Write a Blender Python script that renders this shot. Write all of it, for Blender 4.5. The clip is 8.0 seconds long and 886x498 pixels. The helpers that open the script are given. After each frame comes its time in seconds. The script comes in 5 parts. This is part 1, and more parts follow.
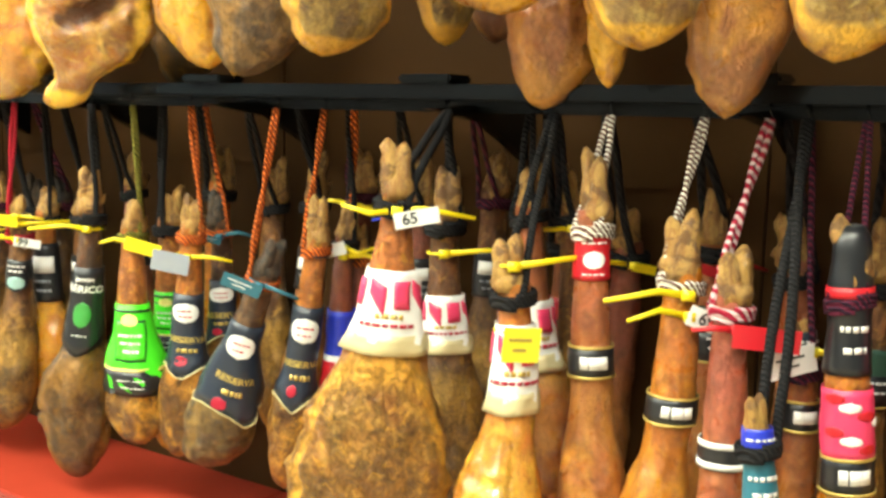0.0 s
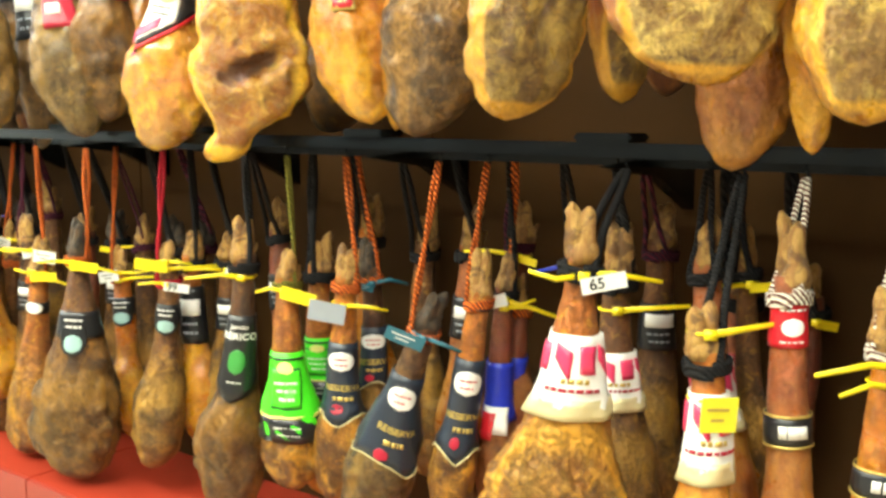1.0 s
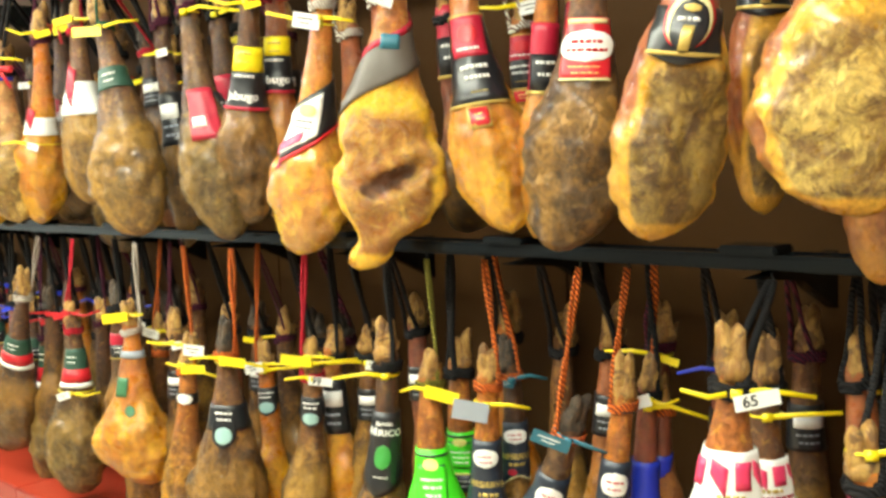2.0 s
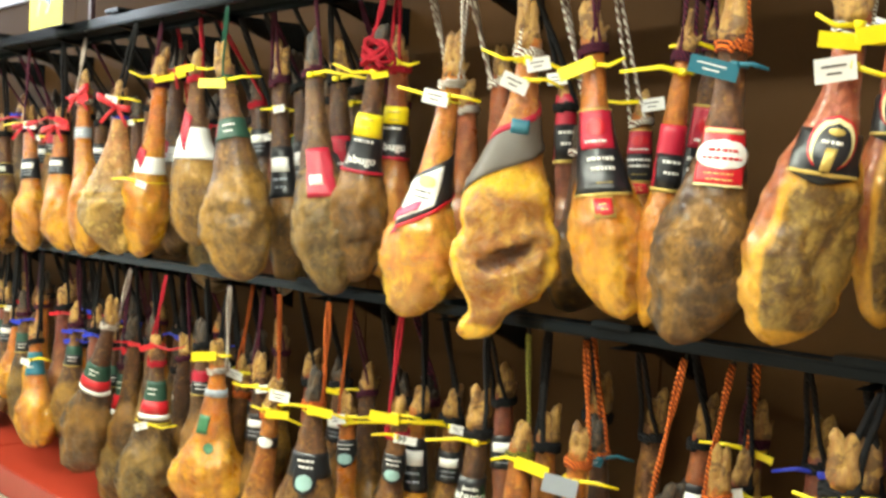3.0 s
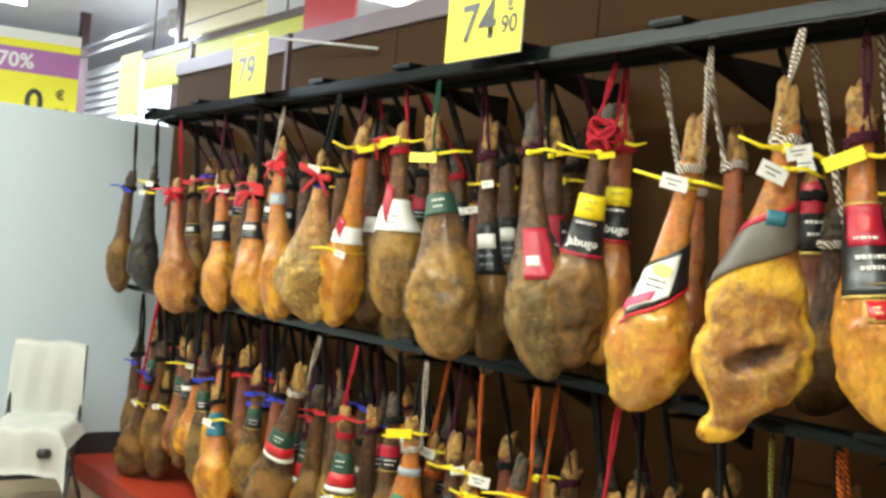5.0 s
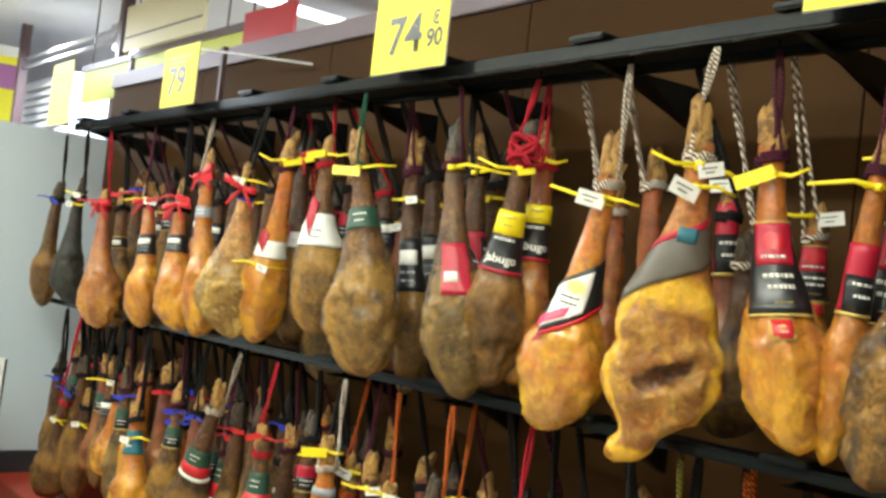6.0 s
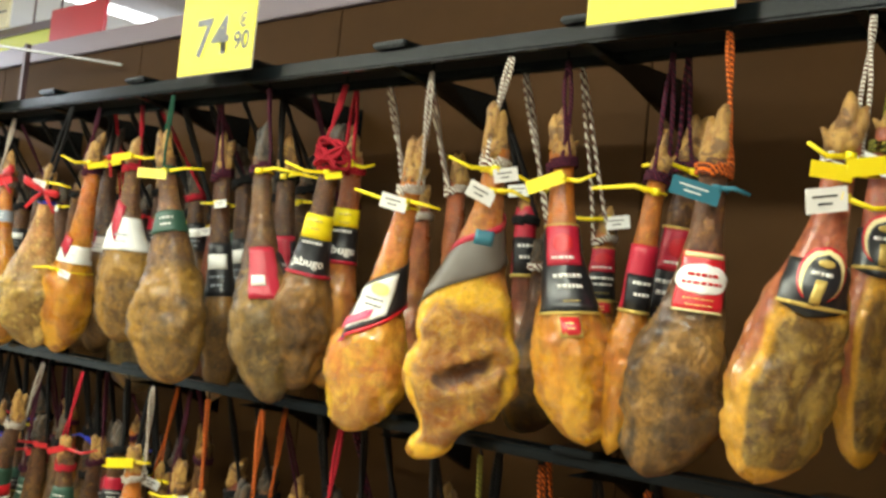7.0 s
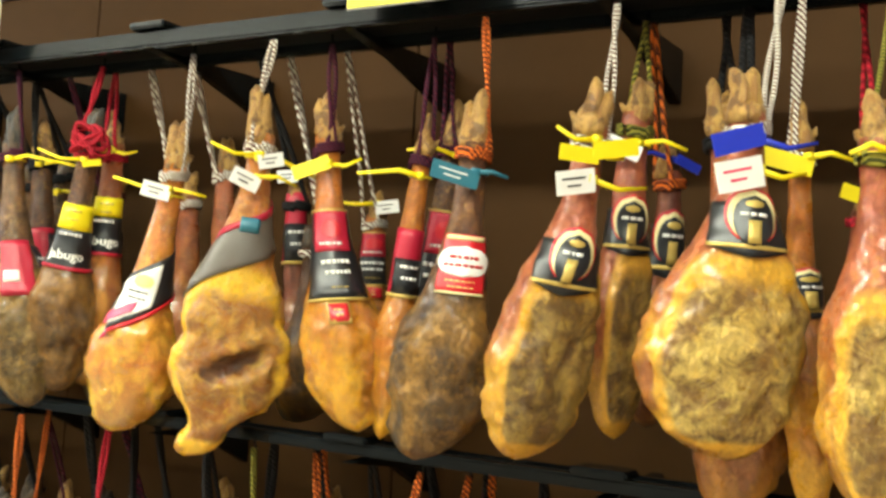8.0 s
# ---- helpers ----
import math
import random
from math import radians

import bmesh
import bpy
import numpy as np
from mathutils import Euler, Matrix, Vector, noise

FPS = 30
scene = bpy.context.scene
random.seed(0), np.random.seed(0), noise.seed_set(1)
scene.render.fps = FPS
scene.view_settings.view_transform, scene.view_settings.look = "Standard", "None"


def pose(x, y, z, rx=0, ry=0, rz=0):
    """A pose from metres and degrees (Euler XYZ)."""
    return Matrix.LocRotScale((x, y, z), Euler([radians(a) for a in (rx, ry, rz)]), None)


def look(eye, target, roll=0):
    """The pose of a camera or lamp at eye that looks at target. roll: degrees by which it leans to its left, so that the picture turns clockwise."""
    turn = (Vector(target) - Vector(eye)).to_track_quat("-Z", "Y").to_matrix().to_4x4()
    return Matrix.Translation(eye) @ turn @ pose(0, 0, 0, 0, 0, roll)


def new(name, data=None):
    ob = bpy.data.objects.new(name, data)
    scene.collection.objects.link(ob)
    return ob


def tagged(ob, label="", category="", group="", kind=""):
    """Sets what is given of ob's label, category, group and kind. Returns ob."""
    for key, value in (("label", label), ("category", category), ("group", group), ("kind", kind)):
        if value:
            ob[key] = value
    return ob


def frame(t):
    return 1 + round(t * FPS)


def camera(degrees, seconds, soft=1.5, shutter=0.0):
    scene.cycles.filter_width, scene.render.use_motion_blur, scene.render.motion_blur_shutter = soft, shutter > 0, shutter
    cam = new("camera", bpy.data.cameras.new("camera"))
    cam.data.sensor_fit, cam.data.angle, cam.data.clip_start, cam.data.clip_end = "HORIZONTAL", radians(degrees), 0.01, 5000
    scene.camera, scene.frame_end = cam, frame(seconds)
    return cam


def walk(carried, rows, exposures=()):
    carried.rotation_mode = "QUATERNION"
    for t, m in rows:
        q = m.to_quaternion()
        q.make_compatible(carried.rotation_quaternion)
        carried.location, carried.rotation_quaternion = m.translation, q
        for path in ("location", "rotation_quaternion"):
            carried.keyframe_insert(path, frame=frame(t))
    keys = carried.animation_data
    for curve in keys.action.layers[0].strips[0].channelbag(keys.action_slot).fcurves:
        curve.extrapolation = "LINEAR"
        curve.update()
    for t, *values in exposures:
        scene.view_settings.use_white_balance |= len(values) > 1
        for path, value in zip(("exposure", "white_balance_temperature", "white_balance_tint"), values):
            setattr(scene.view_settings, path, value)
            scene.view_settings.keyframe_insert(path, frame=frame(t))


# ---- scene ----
cam = camera(46.6, 8.0, soft=3.0)
PATH = [
    (0, (0.0, 0.0, 1.155), (-1.122, 1.634, 0.891), 1.3),
    (0.5, (-0.119, -0.033, 1.2), (-1.323, 1.55, 0.991), 1.8),
    (1, (-0.179, -0.099, 1.265), (-1.411, 1.453, 0.999), 0.1),
    (1.5, (-0.188, -0.162, 1.349), (-1.482, 1.348, 1.138), -2.1),
    (2, (-0.207, -0.183, 1.428), (-1.598, 1.241, 1.237), -2.5),
    (2.2, (-0.22, -0.2, 1.44), (-1.638, 1.203, 1.292), -1.6),
    (3.3, (-0.307, -0.438, 1.489), (-1.779, 0.912, 1.383), 5.0),
    (3.5, (-0.337, -0.404, 1.494), (-1.845, 0.902, 1.362), 5.7),
    (4, (-0.426, -0.461, 1.551), (-1.944, 0.841, 1.534), 6.3),
    (4.5, (-0.515, -0.503, 1.527), (-2.095, 0.723, 1.544), 6.0),
    (4.7, (-0.538, -0.55, 1.552), (-2.139, 0.648, 1.554), 4.6),
    (5.8, (-0.534, -0.433, 1.501), (-2.128, 0.774, 1.551), 6.4),
    (6, (-0.513, -0.422, 1.5), (-2.061, 0.841, 1.579), 6.4),
    (6.5, (-0.474, -0.408, 1.497), (-1.917, 0.975, 1.598), 6.4),
    (7, (-0.441, -0.393, 1.495), (-1.764, 1.101, 1.622), 5.7),
    (7.5, (-0.421, -0.379, 1.493), (-1.581, 1.246, 1.62), 5.0),
    (8, (-0.403, -0.336, 1.505), (-1.406, 1.39, 1.634), 3.5),
]
walk(cam, [(t, look(eye, target, roll)) for t, eye, target, roll in PATH], exposures=[(0.0, 0.6, 6500, 10), (1.0, 0.55, 6500, 10), (2.0, 0.42, 6450, 10), (3.5, 0.16, 6250, 10), (4.5, -0.06, 6150, 10), (6.0, -0.22, 6300, 10), (6.5, -0.24, 6400, 10), (7.0, -0.14, 6450, 10), (8.0, 0.12, 6500, 10)])

# ---- world and light ----
world = bpy.data.worlds.new("store_air")
scene.world = world
world.use_nodes = True
world.node_tree.nodes["Background"].inputs[0].default_value = (0.9, 0.95, 1.0, 1)
world.node_tree.nodes["Background"].inputs[1].default_value = 0.15


def strip_light(x, y, z, length, width, watts, colour=(0.97, 1.0, 0.80)):
    data = bpy.data.lights.new("tube_and_fill_light", "AREA")
    data.shape, data.size, data.size_y = "RECTANGLE", length, width
    data.energy, data.color = watts, colour
    ob = new("tube_and_fill_light", data)
    ob.matrix_world = pose(x, y, z)
    return ob


strip_light(-3.2, -0.35, 3.30, 9.0, 0.16, 400)
strip_light(-3.2, -2.6, 3.30, 9.0, 0.16, 260)
strip_light(-6.5, 3.9, 3.24, 8.0, 0.16, 760, (0.86, 0.94, 1.0))
# fill strip added to brighten the white partition and the boards beyond
strip_light(-9.4, 0.9, 3.24, 0.16, 4.0, 380, (0.86, 0.94, 1.0))

# ---- materials ----
MATS = {}


def nodes_of(name):
    m = bpy.data.materials.new(name)
    m.use_nodes = True
    nt = m.node_tree
    return m, nt, nt.nodes["Principled BSDF"]


def ramp(nt, source, stops):
    r = nt.nodes.new("ShaderNodeValToRGB")
    while len(r.color_ramp.elements) < len(stops):
        r.color_ramp.elements.new(0.5)
    for e, (p, c) in zip(r.color_ramp.elements, stops):
        e.position = p
        e.color = (*c, 1) if len(c) == 3 else c
    nt.links.new(source, r.inputs[0])
    return r.outputs[0]


def noise_tex(nt, scale, detail=5, rough=0.6, distort=0.0, coord="Object", stretch=None):
    tc = nt.nodes.new("ShaderNodeTexCoord")
    src = tc.outputs[coord]
    oi = nt.nodes.new("ShaderNodeObjectInfo")
    add = nt.nodes.new("ShaderNodeVectorMath")
    add.operation = "MULTIPLY_ADD"
    add.inputs[1].default_value = stretch or (1, 1, 1)
    mul = nt.nodes.new("ShaderNodeMath")
    mul.operation = "MULTIPLY"
    mul.inputs[1].default_value = 37.0
    nt.links.new(oi.outputs["Random"], mul.inputs[0])
    nt.links.new(src, add.inputs[0])
    nt.links.new(mul.outputs[0], add.inputs[2])
    n = nt.nodes.new("ShaderNodeTexNoise")
    n.inputs["Scale"].default_value, n.inputs["Detail"].default_value = scale, detail
    n.inputs["Roughness"].default_value, n.inputs["Distortion"].default_value = rough, distort
    nt.links.new(add.outputs[0], n.inputs["Vector"])
    return n.outputs["Fac"]


def mixc(nt, fac, a, b, mode="MIX"):
    n = nt.nodes.new("ShaderNodeMix")
    n.data_type, n.blend_type = "RGBA", mode
    for sock, v in ((n.inputs[0], fac), (n.inputs[6], a), (n.inputs[7], b)):
        if isinstance(v, (int, float)):
            sock.default_value = v
        elif isinstance(v, tuple):
            sock.default_value = (*v, 1)
        else:
            nt.links.new(v, sock)
    return n.outputs[2]


def bump(nt, bsdf, height, strength, distance):
    b = nt.nodes.new("ShaderNodeBump")
    b.inputs["Strength"].default_value, b.inputs["Distance"].default_value = strength, distance
    nt.links.new(height, b.inputs["Height"])
    nt.links.new(b.outputs[0], bsdf.inputs["Normal"])


def plain(name, colour, rough=0.5, metal=0.0, vary=0.25, scale=30, relief=0.1, spec=0.5):
    """A surface of one colour with fine grain and broad uneven wear."""
    if name in MATS:
        return MATS[name]
    m, nt, b = nodes_of(name)
    n1, n2 = noise_tex(nt, scale), noise_tex(nt, scale * 0.13, 3)
    dark = tuple(c * (1 - vary) for c in colour)
    lite = tuple(min(1, c * (1 + vary * 0.6)) for c in colour)
    c = mixc(nt, n1, dark, lite)
    c = mixc(nt, n2, c, tuple(c0 * (1 - vary * 0.6) for c0 in colour))
    nt.links.new(c, b.inputs["Base Color"])
    b.inputs["Roughness"].default_value, b.inputs["Metallic"].default_value = rough, metal
    b.inputs["Specular IOR Level"].default_value = spec
    if relief:
        bump(nt, b, n1, relief, 0.003)
    MATS[name] = m
    return m


def ham_material(kind, skin, shade, fat, meat, mould, gloss, mouldy):
    """Cured ham: skin with fat showing through, a dry meat face with mould, all mottled at two scales."""
    m, nt, b = nodes_of("ham_" + kind)
    skin, shade, fat, meat, mould = (tuple((c[0], c[1] * 0.97, c[2] * 0.6)) for c in (skin, shade, fat, meat, (mould[0], mould[1], mould[2] * 1.0)))
    shade = tuple(c * 0.75 for c in shade)
    big, mid, fine = noise_tex(nt, 6, 3, 0.5, 0.5), noise_tex(nt, 22, 6, 0.62, 0.5), noise_tex(nt, 120, 4, 0.7)
    streak = noise_tex(nt, 9, 4, 0.55, 0.7, stretch=(1.6, 1.6, 0.7))
    dull = gloss > 0.41
    base = mixc(nt, ramp(nt, big, [(0.42, (0, 0, 0)), (0.56, (1, 1, 1))] if dull else [(0.34, (0, 0, 0)), (0.68, (1, 1, 1))]), skin, shade)
    base = mixc(nt, ramp(nt, streak, [(0.49, (0, 0, 0)), (0.58, (1, 1, 1))] if dull else [(0.42, (0, 0, 0)), (0.62, (1, 1, 1))]), base, fat)
    base = mixc(nt, ramp(nt, noise_tex(nt, 12, 7, 0.68, 1.0), [(0.53, (0, 0, 0)), (0.62, ((0.45 if dull else 0.25) * mouldy,) * 3)]), base, mould)
    patch = noise_tex(nt, 5.5, 5, 0.62, 1.5)
    if dull:
        base = mixc(nt, ramp(nt, patch, [(0.47, (0, 0, 0)), (0.57, (0.75,) * 3)]), base, (shade[0] * 0.62, shade[1] * 0.55, shade[2] * 0.55))
    else:
        base = mixc(nt, ramp(nt, patch, [(0.47, (0, 0, 0)), (0.62, (0.6,) * 3)]), base, (skin[0] * 0.85, skin[1] * 0.55, skin[2] * 0.8))
    base = mixc(nt, ramp(nt, mid, [(0.53, (0, 0, 0)), (0.63, (0.85,) * 3 if dull else (0.4,) * 3)]), base, tuple(c * 0.5 for c in shade))
    along = nt.nodes.new("ShaderNodeAttribute")
    along.attribute_name = "along"
    dry = (skin[0] * 1.05, skin[1] * 0.72, skin[2] * 1.1) if dull else (skin[0] * 0.85, skin[1] * 0.58, skin[2] * 1.5)
    base = mixc(nt, ramp(nt, along.outputs["Fac"], [(0.34, (0.8,) * 3), (0.62, (0, 0, 0))]), base, mixc(nt, ramp(nt, mid, [(0.45, (0, 0, 0)), (0.6, (1, 1, 1))]), dry, tuple(c * 0.6 for c in dry)))
    if kind in ("pale", "mossy"):
        base = mixc(nt, ramp(nt, along.outputs["Fac"], [(0.46, (0.85,) * 3), (0.66, (0, 0, 0))]), base, mixc(nt, ramp(nt, mid, [(0.42, (0, 0, 0)), (0.6, (1, 1, 1))]), (0.46, 0.12, 0.055), (0.30, 0.06, 0.03)))
    if not dull:
        wet = ramp(nt, along.outputs["Fac"], [(0.74, (0, 0, 0)), (0.96, (1, 1, 1))])
        base = mixc(nt, wet, base, mixc(nt, ramp(nt, streak, [(0.44, (0, 0, 0)), (0.54, (1, 1, 1))]), (fat[0] * 0.5, fat[1] * 0.38, fat[2] * 0.5), fat))
    face = mixc(nt, ramp(nt, mid, [(0.44, (0, 0, 0)), (0.58, (1, 1, 1))]), meat, tuple(c * 0.4 for c in meat))
    blot = noise_tex(nt, 13, 7, 0.7, 1.2)
    face = mixc(nt, ramp(nt, blot, [(0.52 - 0.16 * mouldy, (0, 0, 0)), (0.66 - 0.12 * mouldy, (mouldy, mouldy, mouldy))]), face, mould)
    face = mixc(nt, ramp(nt, noise_tex(nt, 21, 5, 0.75, 0.9), [(0.54, (0, 0, 0)), (0.66, (0.85, 0.85, 0.85))]), face, tuple(c * 0.6 for c in meat))
    face = mixc(nt, ramp(nt, noise_tex(nt, 7, 4, 0.6, 1.4), [(0.45, (0, 0, 0)), (0.57, (0.75, 0.75, 0.75))]), face, (meat[0] * 0.75, meat[1] * 0.62, meat[2] * 0.5))
    face = mixc(nt, ramp(nt, noise_tex(nt, 10, 5, 0.6, 1.8), [(0.58, (0, 0, 0)), (0.68, (0.8 * mouldy,) * 3)]), face, tuple(min(0.85, c * 1.35) for c in mould))
    att = nt.nodes.new("ShaderNodeAttribute")
    att.attribute_name = "face"
    edge = nt.nodes.new("ShaderNodeMath")
    edge.operation = "MULTIPLY_ADD"
    edge.inputs[1].default_value = 0.35
    nt.links.new(mid, edge.inputs[0])
    nt.links.new(att.outputs["Fac"], edge.inputs[2])
    rim = ramp(nt, edge.outputs[0], [(0.3, (0, 0, 0)), (0.5, (1, 1, 1))])
    core = ramp(nt, edge.outputs[0], [(0.72, (0, 0, 0)), (0.95, (1, 1, 1))])
    c = mixc(nt, rim, base, fat)
    c = mixc(nt, core, c, face)
    c = mixc(nt, ramp(nt, fine, [(0.55, (0, 0, 0)), (0.8, (0.5, 0.5, 0.5))]), c, tuple(x * 0.5 for x in shade))
    fold = noise_tex(nt, 8.5, 4, 0.55, 1.6, stretch=(1.3, 1.3, 0.8))
    crease = ramp(nt, fold, [(0.40, (0, 0, 0)), (0.5, (1, 1, 1)), (0.60, (0, 0, 0))])
    deep = nt.nodes.new("ShaderNodeMath")
    deep.operation = "MULTIPLY"
    deep.inputs[1].default_value = 0.22 if gloss > 0.43 else 0.08
    nt.links.new(crease, deep.inputs[0])
    c = mixc(nt, deep.outputs[0], c, tuple(x * 0.45 for x in shade))
    crack = ramp(nt, noise_tex(nt, 34, 8, 0.66, 1.6, stretch=(1.2, 1.2, 0.75)), [(0.455, (0, 0, 0)), (0.5, (1, 1, 1)), (0.545, (0, 0, 0))])
    lines = nt.nodes.new("ShaderNodeMath")
    lines.operation = "MULTIPLY"
    lines.inputs[1].default_value = 0.45 if dull else 0.2
    nt.links.new(crack, lines.inputs[0])
    c = mixc(nt, lines.outputs[0], c, tuple(x * 0.4 for x in shade))
    scurf = ramp(nt, noise_tex(nt, 48, 6, 0.7, 0.8), [(0.55, (0, 0, 0)), (0.63, ((0.6 if dull else 0.2),) * 3)])
    c = mixc(nt, scurf, c, tuple(min(0.8, x * 1.1) for x in fat))
    # shade inside the hip bone hollow, painted into the colour
    hollow_shade = nt.nodes.new("ShaderNodeAttribute")
    hollow_shade.attribute_name = "hollow"
    c = mixc(nt, ramp(nt, hollow_shade.outputs["Fac"], [(0.15, (0, 0, 0)), (0.6, (1, 1, 1))]), c, (meat[0] * 0.24, meat[1] * 0.2, meat[2] * 0.22))
    nt.links.new(c, b.inputs["Base Color"])
    rr = ramp(nt, mid, [(0.3, (gloss - 0.14,) * 3), (0.7, (gloss + 0.12,) * 3)])
    nt.links.new(rr, b.inputs["Roughness"])
    b.inputs["Coat Weight"].default_value, b.inputs["Coat Roughness"].default_value = 0.25 if kind == "cavity" else (1.0 if gloss < 0.25 else (0.5 if gloss < 0.41 else 0.22)), 0.16
    b.inputs["Subsurface Weight"].default_value = 0.05
    b.inputs["Subsurface Radius"].default_value = (0.01, 0.005, 0.002)
    h = mixc(nt, 0.3, mixc(nt, 0.5, mid, blot), fine)
    h = mixc(nt, lines.outputs[0], h, (0.1, 0.1, 0.1))
    h = mixc(nt, deep.outputs[0], h, (0.0, 0.0, 0.0))
    bump(nt, b, h, 1.0, 0.014)
    return m


GOLD, OCHRE, CREAM = (0.62, 0.25, 0.018), (0.44, 0.13, 0.012), (0.76, 0.40, 0.03)
HAM_LOOKS = {
    # skin, shade, fat, meat, mould, roughness, mouldiness
    "gold": (GOLD, OCHRE, CREAM, (0.3, 0.13, 0.04), (0.45, 0.30, 0.12), 0.34, 0.3),
    "goldshine": ((0.78, 0.34, 0.045), (0.64, 0.20, 0.04), (0.90, 0.56, 0.06), (0.4, 0.16, 0.05), (0.6, 0.45, 0.2), 0.2, 0.2),
    "palegold": ((0.62, 0.38, 0.13), (0.48, 0.27, 0.08), (0.78, 0.53, 0.22), (0.35, 0.2, 0.08), (0.5, 0.4, 0.2), 0.45, 0.4),
    "orange": ((0.46, 0.165, 0.038), (0.30, 0.09, 0.025), (0.54, 0.25, 0.05), (0.3, 0.1, 0.04), (0.4, 0.25, 0.12), 0.36, 0.2),
    "redorange": ((0.48, 0.15, 0.055), (0.32, 0.08, 0.035), (0.56, 0.22, 0.07), (0.3, 0.1, 0.04), (0.4, 0.25, 0.12), 0.36, 0.2),
    "tan": ((0.23, 0.122, 0.036), (0.085, 0.040, 0.015), (0.42, 0.225, 0.046), (0.17, 0.088, 0.032), (0.31, 0.20, 0.08), 0.5, 0.4),
    "brown": ((0.17, 0.085, 0.028), (0.065, 0.032, 0.013), (0.33, 0.165, 0.036), (0.13, 0.066, 0.028), (0.26, 0.17, 0.07), 0.5, 0.35),
    "dark": ((0.115, 0.058, 0.022), (0.04, 0.021, 0.010), (0.29, 0.14, 0.03), (0.09, 0.043, 0.02), (0.19, 0.12, 0.05), 0.42, 0.25),
    "umber": ((0.16, 0.080, 0.030), (0.05, 0.024, 0.011), (0.32, 0.165, 0.048), (0.075, 0.036, 0.016), (0.24, 0.155, 0.07), 0.43, 0.3),
    "grey": ((0.17, 0.100, 0.038), (0.06, 0.033, 0.015), (0.29, 0.17, 0.05), (0.11, 0.066, 0.032), (0.25, 0.185, 0.09), 0.46, 0.5),
    "pale": ((0.52, 0.20, 0.038), (0.42, 0.10, 0.045), (0.78, 0.43, 0.05), (0.19, 0.092, 0.026), (0.68, 0.48, 0.19), 0.36, 1.0),
    "mossy": ((0.48, 0.17, 0.038), (0.38, 0.09, 0.04), (0.68, 0.36, 0.045), (0.11, 0.06, 0.018), (0.42, 0.28, 0.095), 0.38, 0.9),
    "black": ((0.03, 0.03, 0.035), (0.015, 0.015, 0.02), (0.05, 0.05, 0.05), (0.03, 0.03, 0.03), (0.05, 0.05, 0.05), 0.45, 0.1),
    "darkred": ((0.27, 0.08, 0.032), (0.15, 0.045, 0.022), (0.38, 0.15, 0.045), (0.2, 0.07, 0.03), (0.3, 0.2, 0.1), 0.4, 0.2),
    "cavity": ((0.62, 0.27, 0.05), (0.45, 0.17, 0.04), (0.88, 0.52, 0.06), (0.40, 0.165, 0.05), (0.72, 0.42, 0.13), 0.30, 0.7),
    "bigtan": ((0.54, 0.23, 0.034), (0.27, 0.112, 0.030), (0.68, 0.34, 0.045), (0.38, 0.17, 0.038), (0.50, 0.29, 0.075), 0.42, 0.5),
}
ALIAS = {"darkgold": "dark", "darkorange": "orange", "rimmed": "mossy", "goldorange": "gold", "tangold": "bigtan", "greytan": "grey",
         "bright": "goldshine", "orangetan": "orange", "goldtan": "gold"}
for k, v in HAM_LOOKS.items():
    MATS["ham_" + k] = ham_material(k, *v)


def rope_material(name, a, b, scale=330):
    m, nt, p = nodes_of(name)
    tc = nt.nodes.new("ShaderNodeTexCoord")
    w = nt.nodes.new("ShaderNodeTexWave")
    w.wave_type, w.bands_direction = "BANDS", "DIAGONAL"
    w.inputs["Scale"].default_value, w.inputs["Distortion"].default_value = scale / 6.28, 1.5
    nt.links.new(tc.outputs["Object"], w.inputs["Vector"])
    nt.links.new(mixc(nt, ramp(nt, w.outputs["Fac"], [(0.4, (0, 0, 0)), (0.6, (1, 1, 1))]), a, b), p.inputs["Base Color"])
    p.inputs["Roughness"].default_value = 0.85
    p.inputs["Specular IOR Level"].default_value = 0.2
    bump(nt, p, w.outputs["Fac"], 0.8, 0.004)
    MATS[name] = m


rope_material("rope_orange", (0.75, 0.16, 0.02), (0.12, 0.03, 0.015))
rope_material("rope_white", (0.75, 0.72, 0.62), (0.14, 0.06, 0.05))
rope_material("rope_black", (0.006, 0.006, 0.007), (0.014, 0.013, 0.014))
rope_material("rope_red", (0.55, 0.02, 0.04), (0.25, 0.01, 0.02))
rope_material("rope_maroon", (0.10, 0.012, 0.03), (0.02, 0.008, 0.02))
rope_material("rope_green", (0.02, 0.10, 0.06), (0.012, 0.05, 0.03))
rope_material("rope_olive", (0.25, 0.22, 0.03), (0.05, 0.05, 0.012))
rope_material("rope_redwhite", (0.5, 0.36, 0.36), (0.3, 0.012, 0.035), 190)

INK = plain("label_black", (0.014, 0.015, 0.018), 0.3, vary=0.2, relief=0)
NAVY = plain("label_navy", (0.02, 0.028, 0.045), 0.35, vary=0.2, relief=0)
RED = plain("label_red", (0.55, 0.015, 0.025), 0.3, vary=0.15, relief=0)
CRIM = plain("label_crimson", (0.42, 0.01, 0.035), 0.4, vary=0.2, relief=0)
PINK = plain("label_pink", (0.75, 0.05, 0.14), 0.35, vary=0.15, relief=0)
WHITE = plain("label_white", (0.80, 0.79, 0.76), 0.4, vary=0.08, relief=0)
GREY = plain("label_grey", (0.3, 0.33, 0.38), 0.4, vary=0.15, relief=0)
YELLOW = plain("plastic_yellow", (0.85, 0.68, 0.01), 0.35, vary=0.1, relief=0)
PAPER = plain("paper_yellow", (0.85, 0.78, 0.04), 0.5, vary=0.06, relief=0)
PALEPAPER = plain("paper_pale_yellow", (0.85, 0.78, 0.25), 0.5, vary=0.06, relief=0)
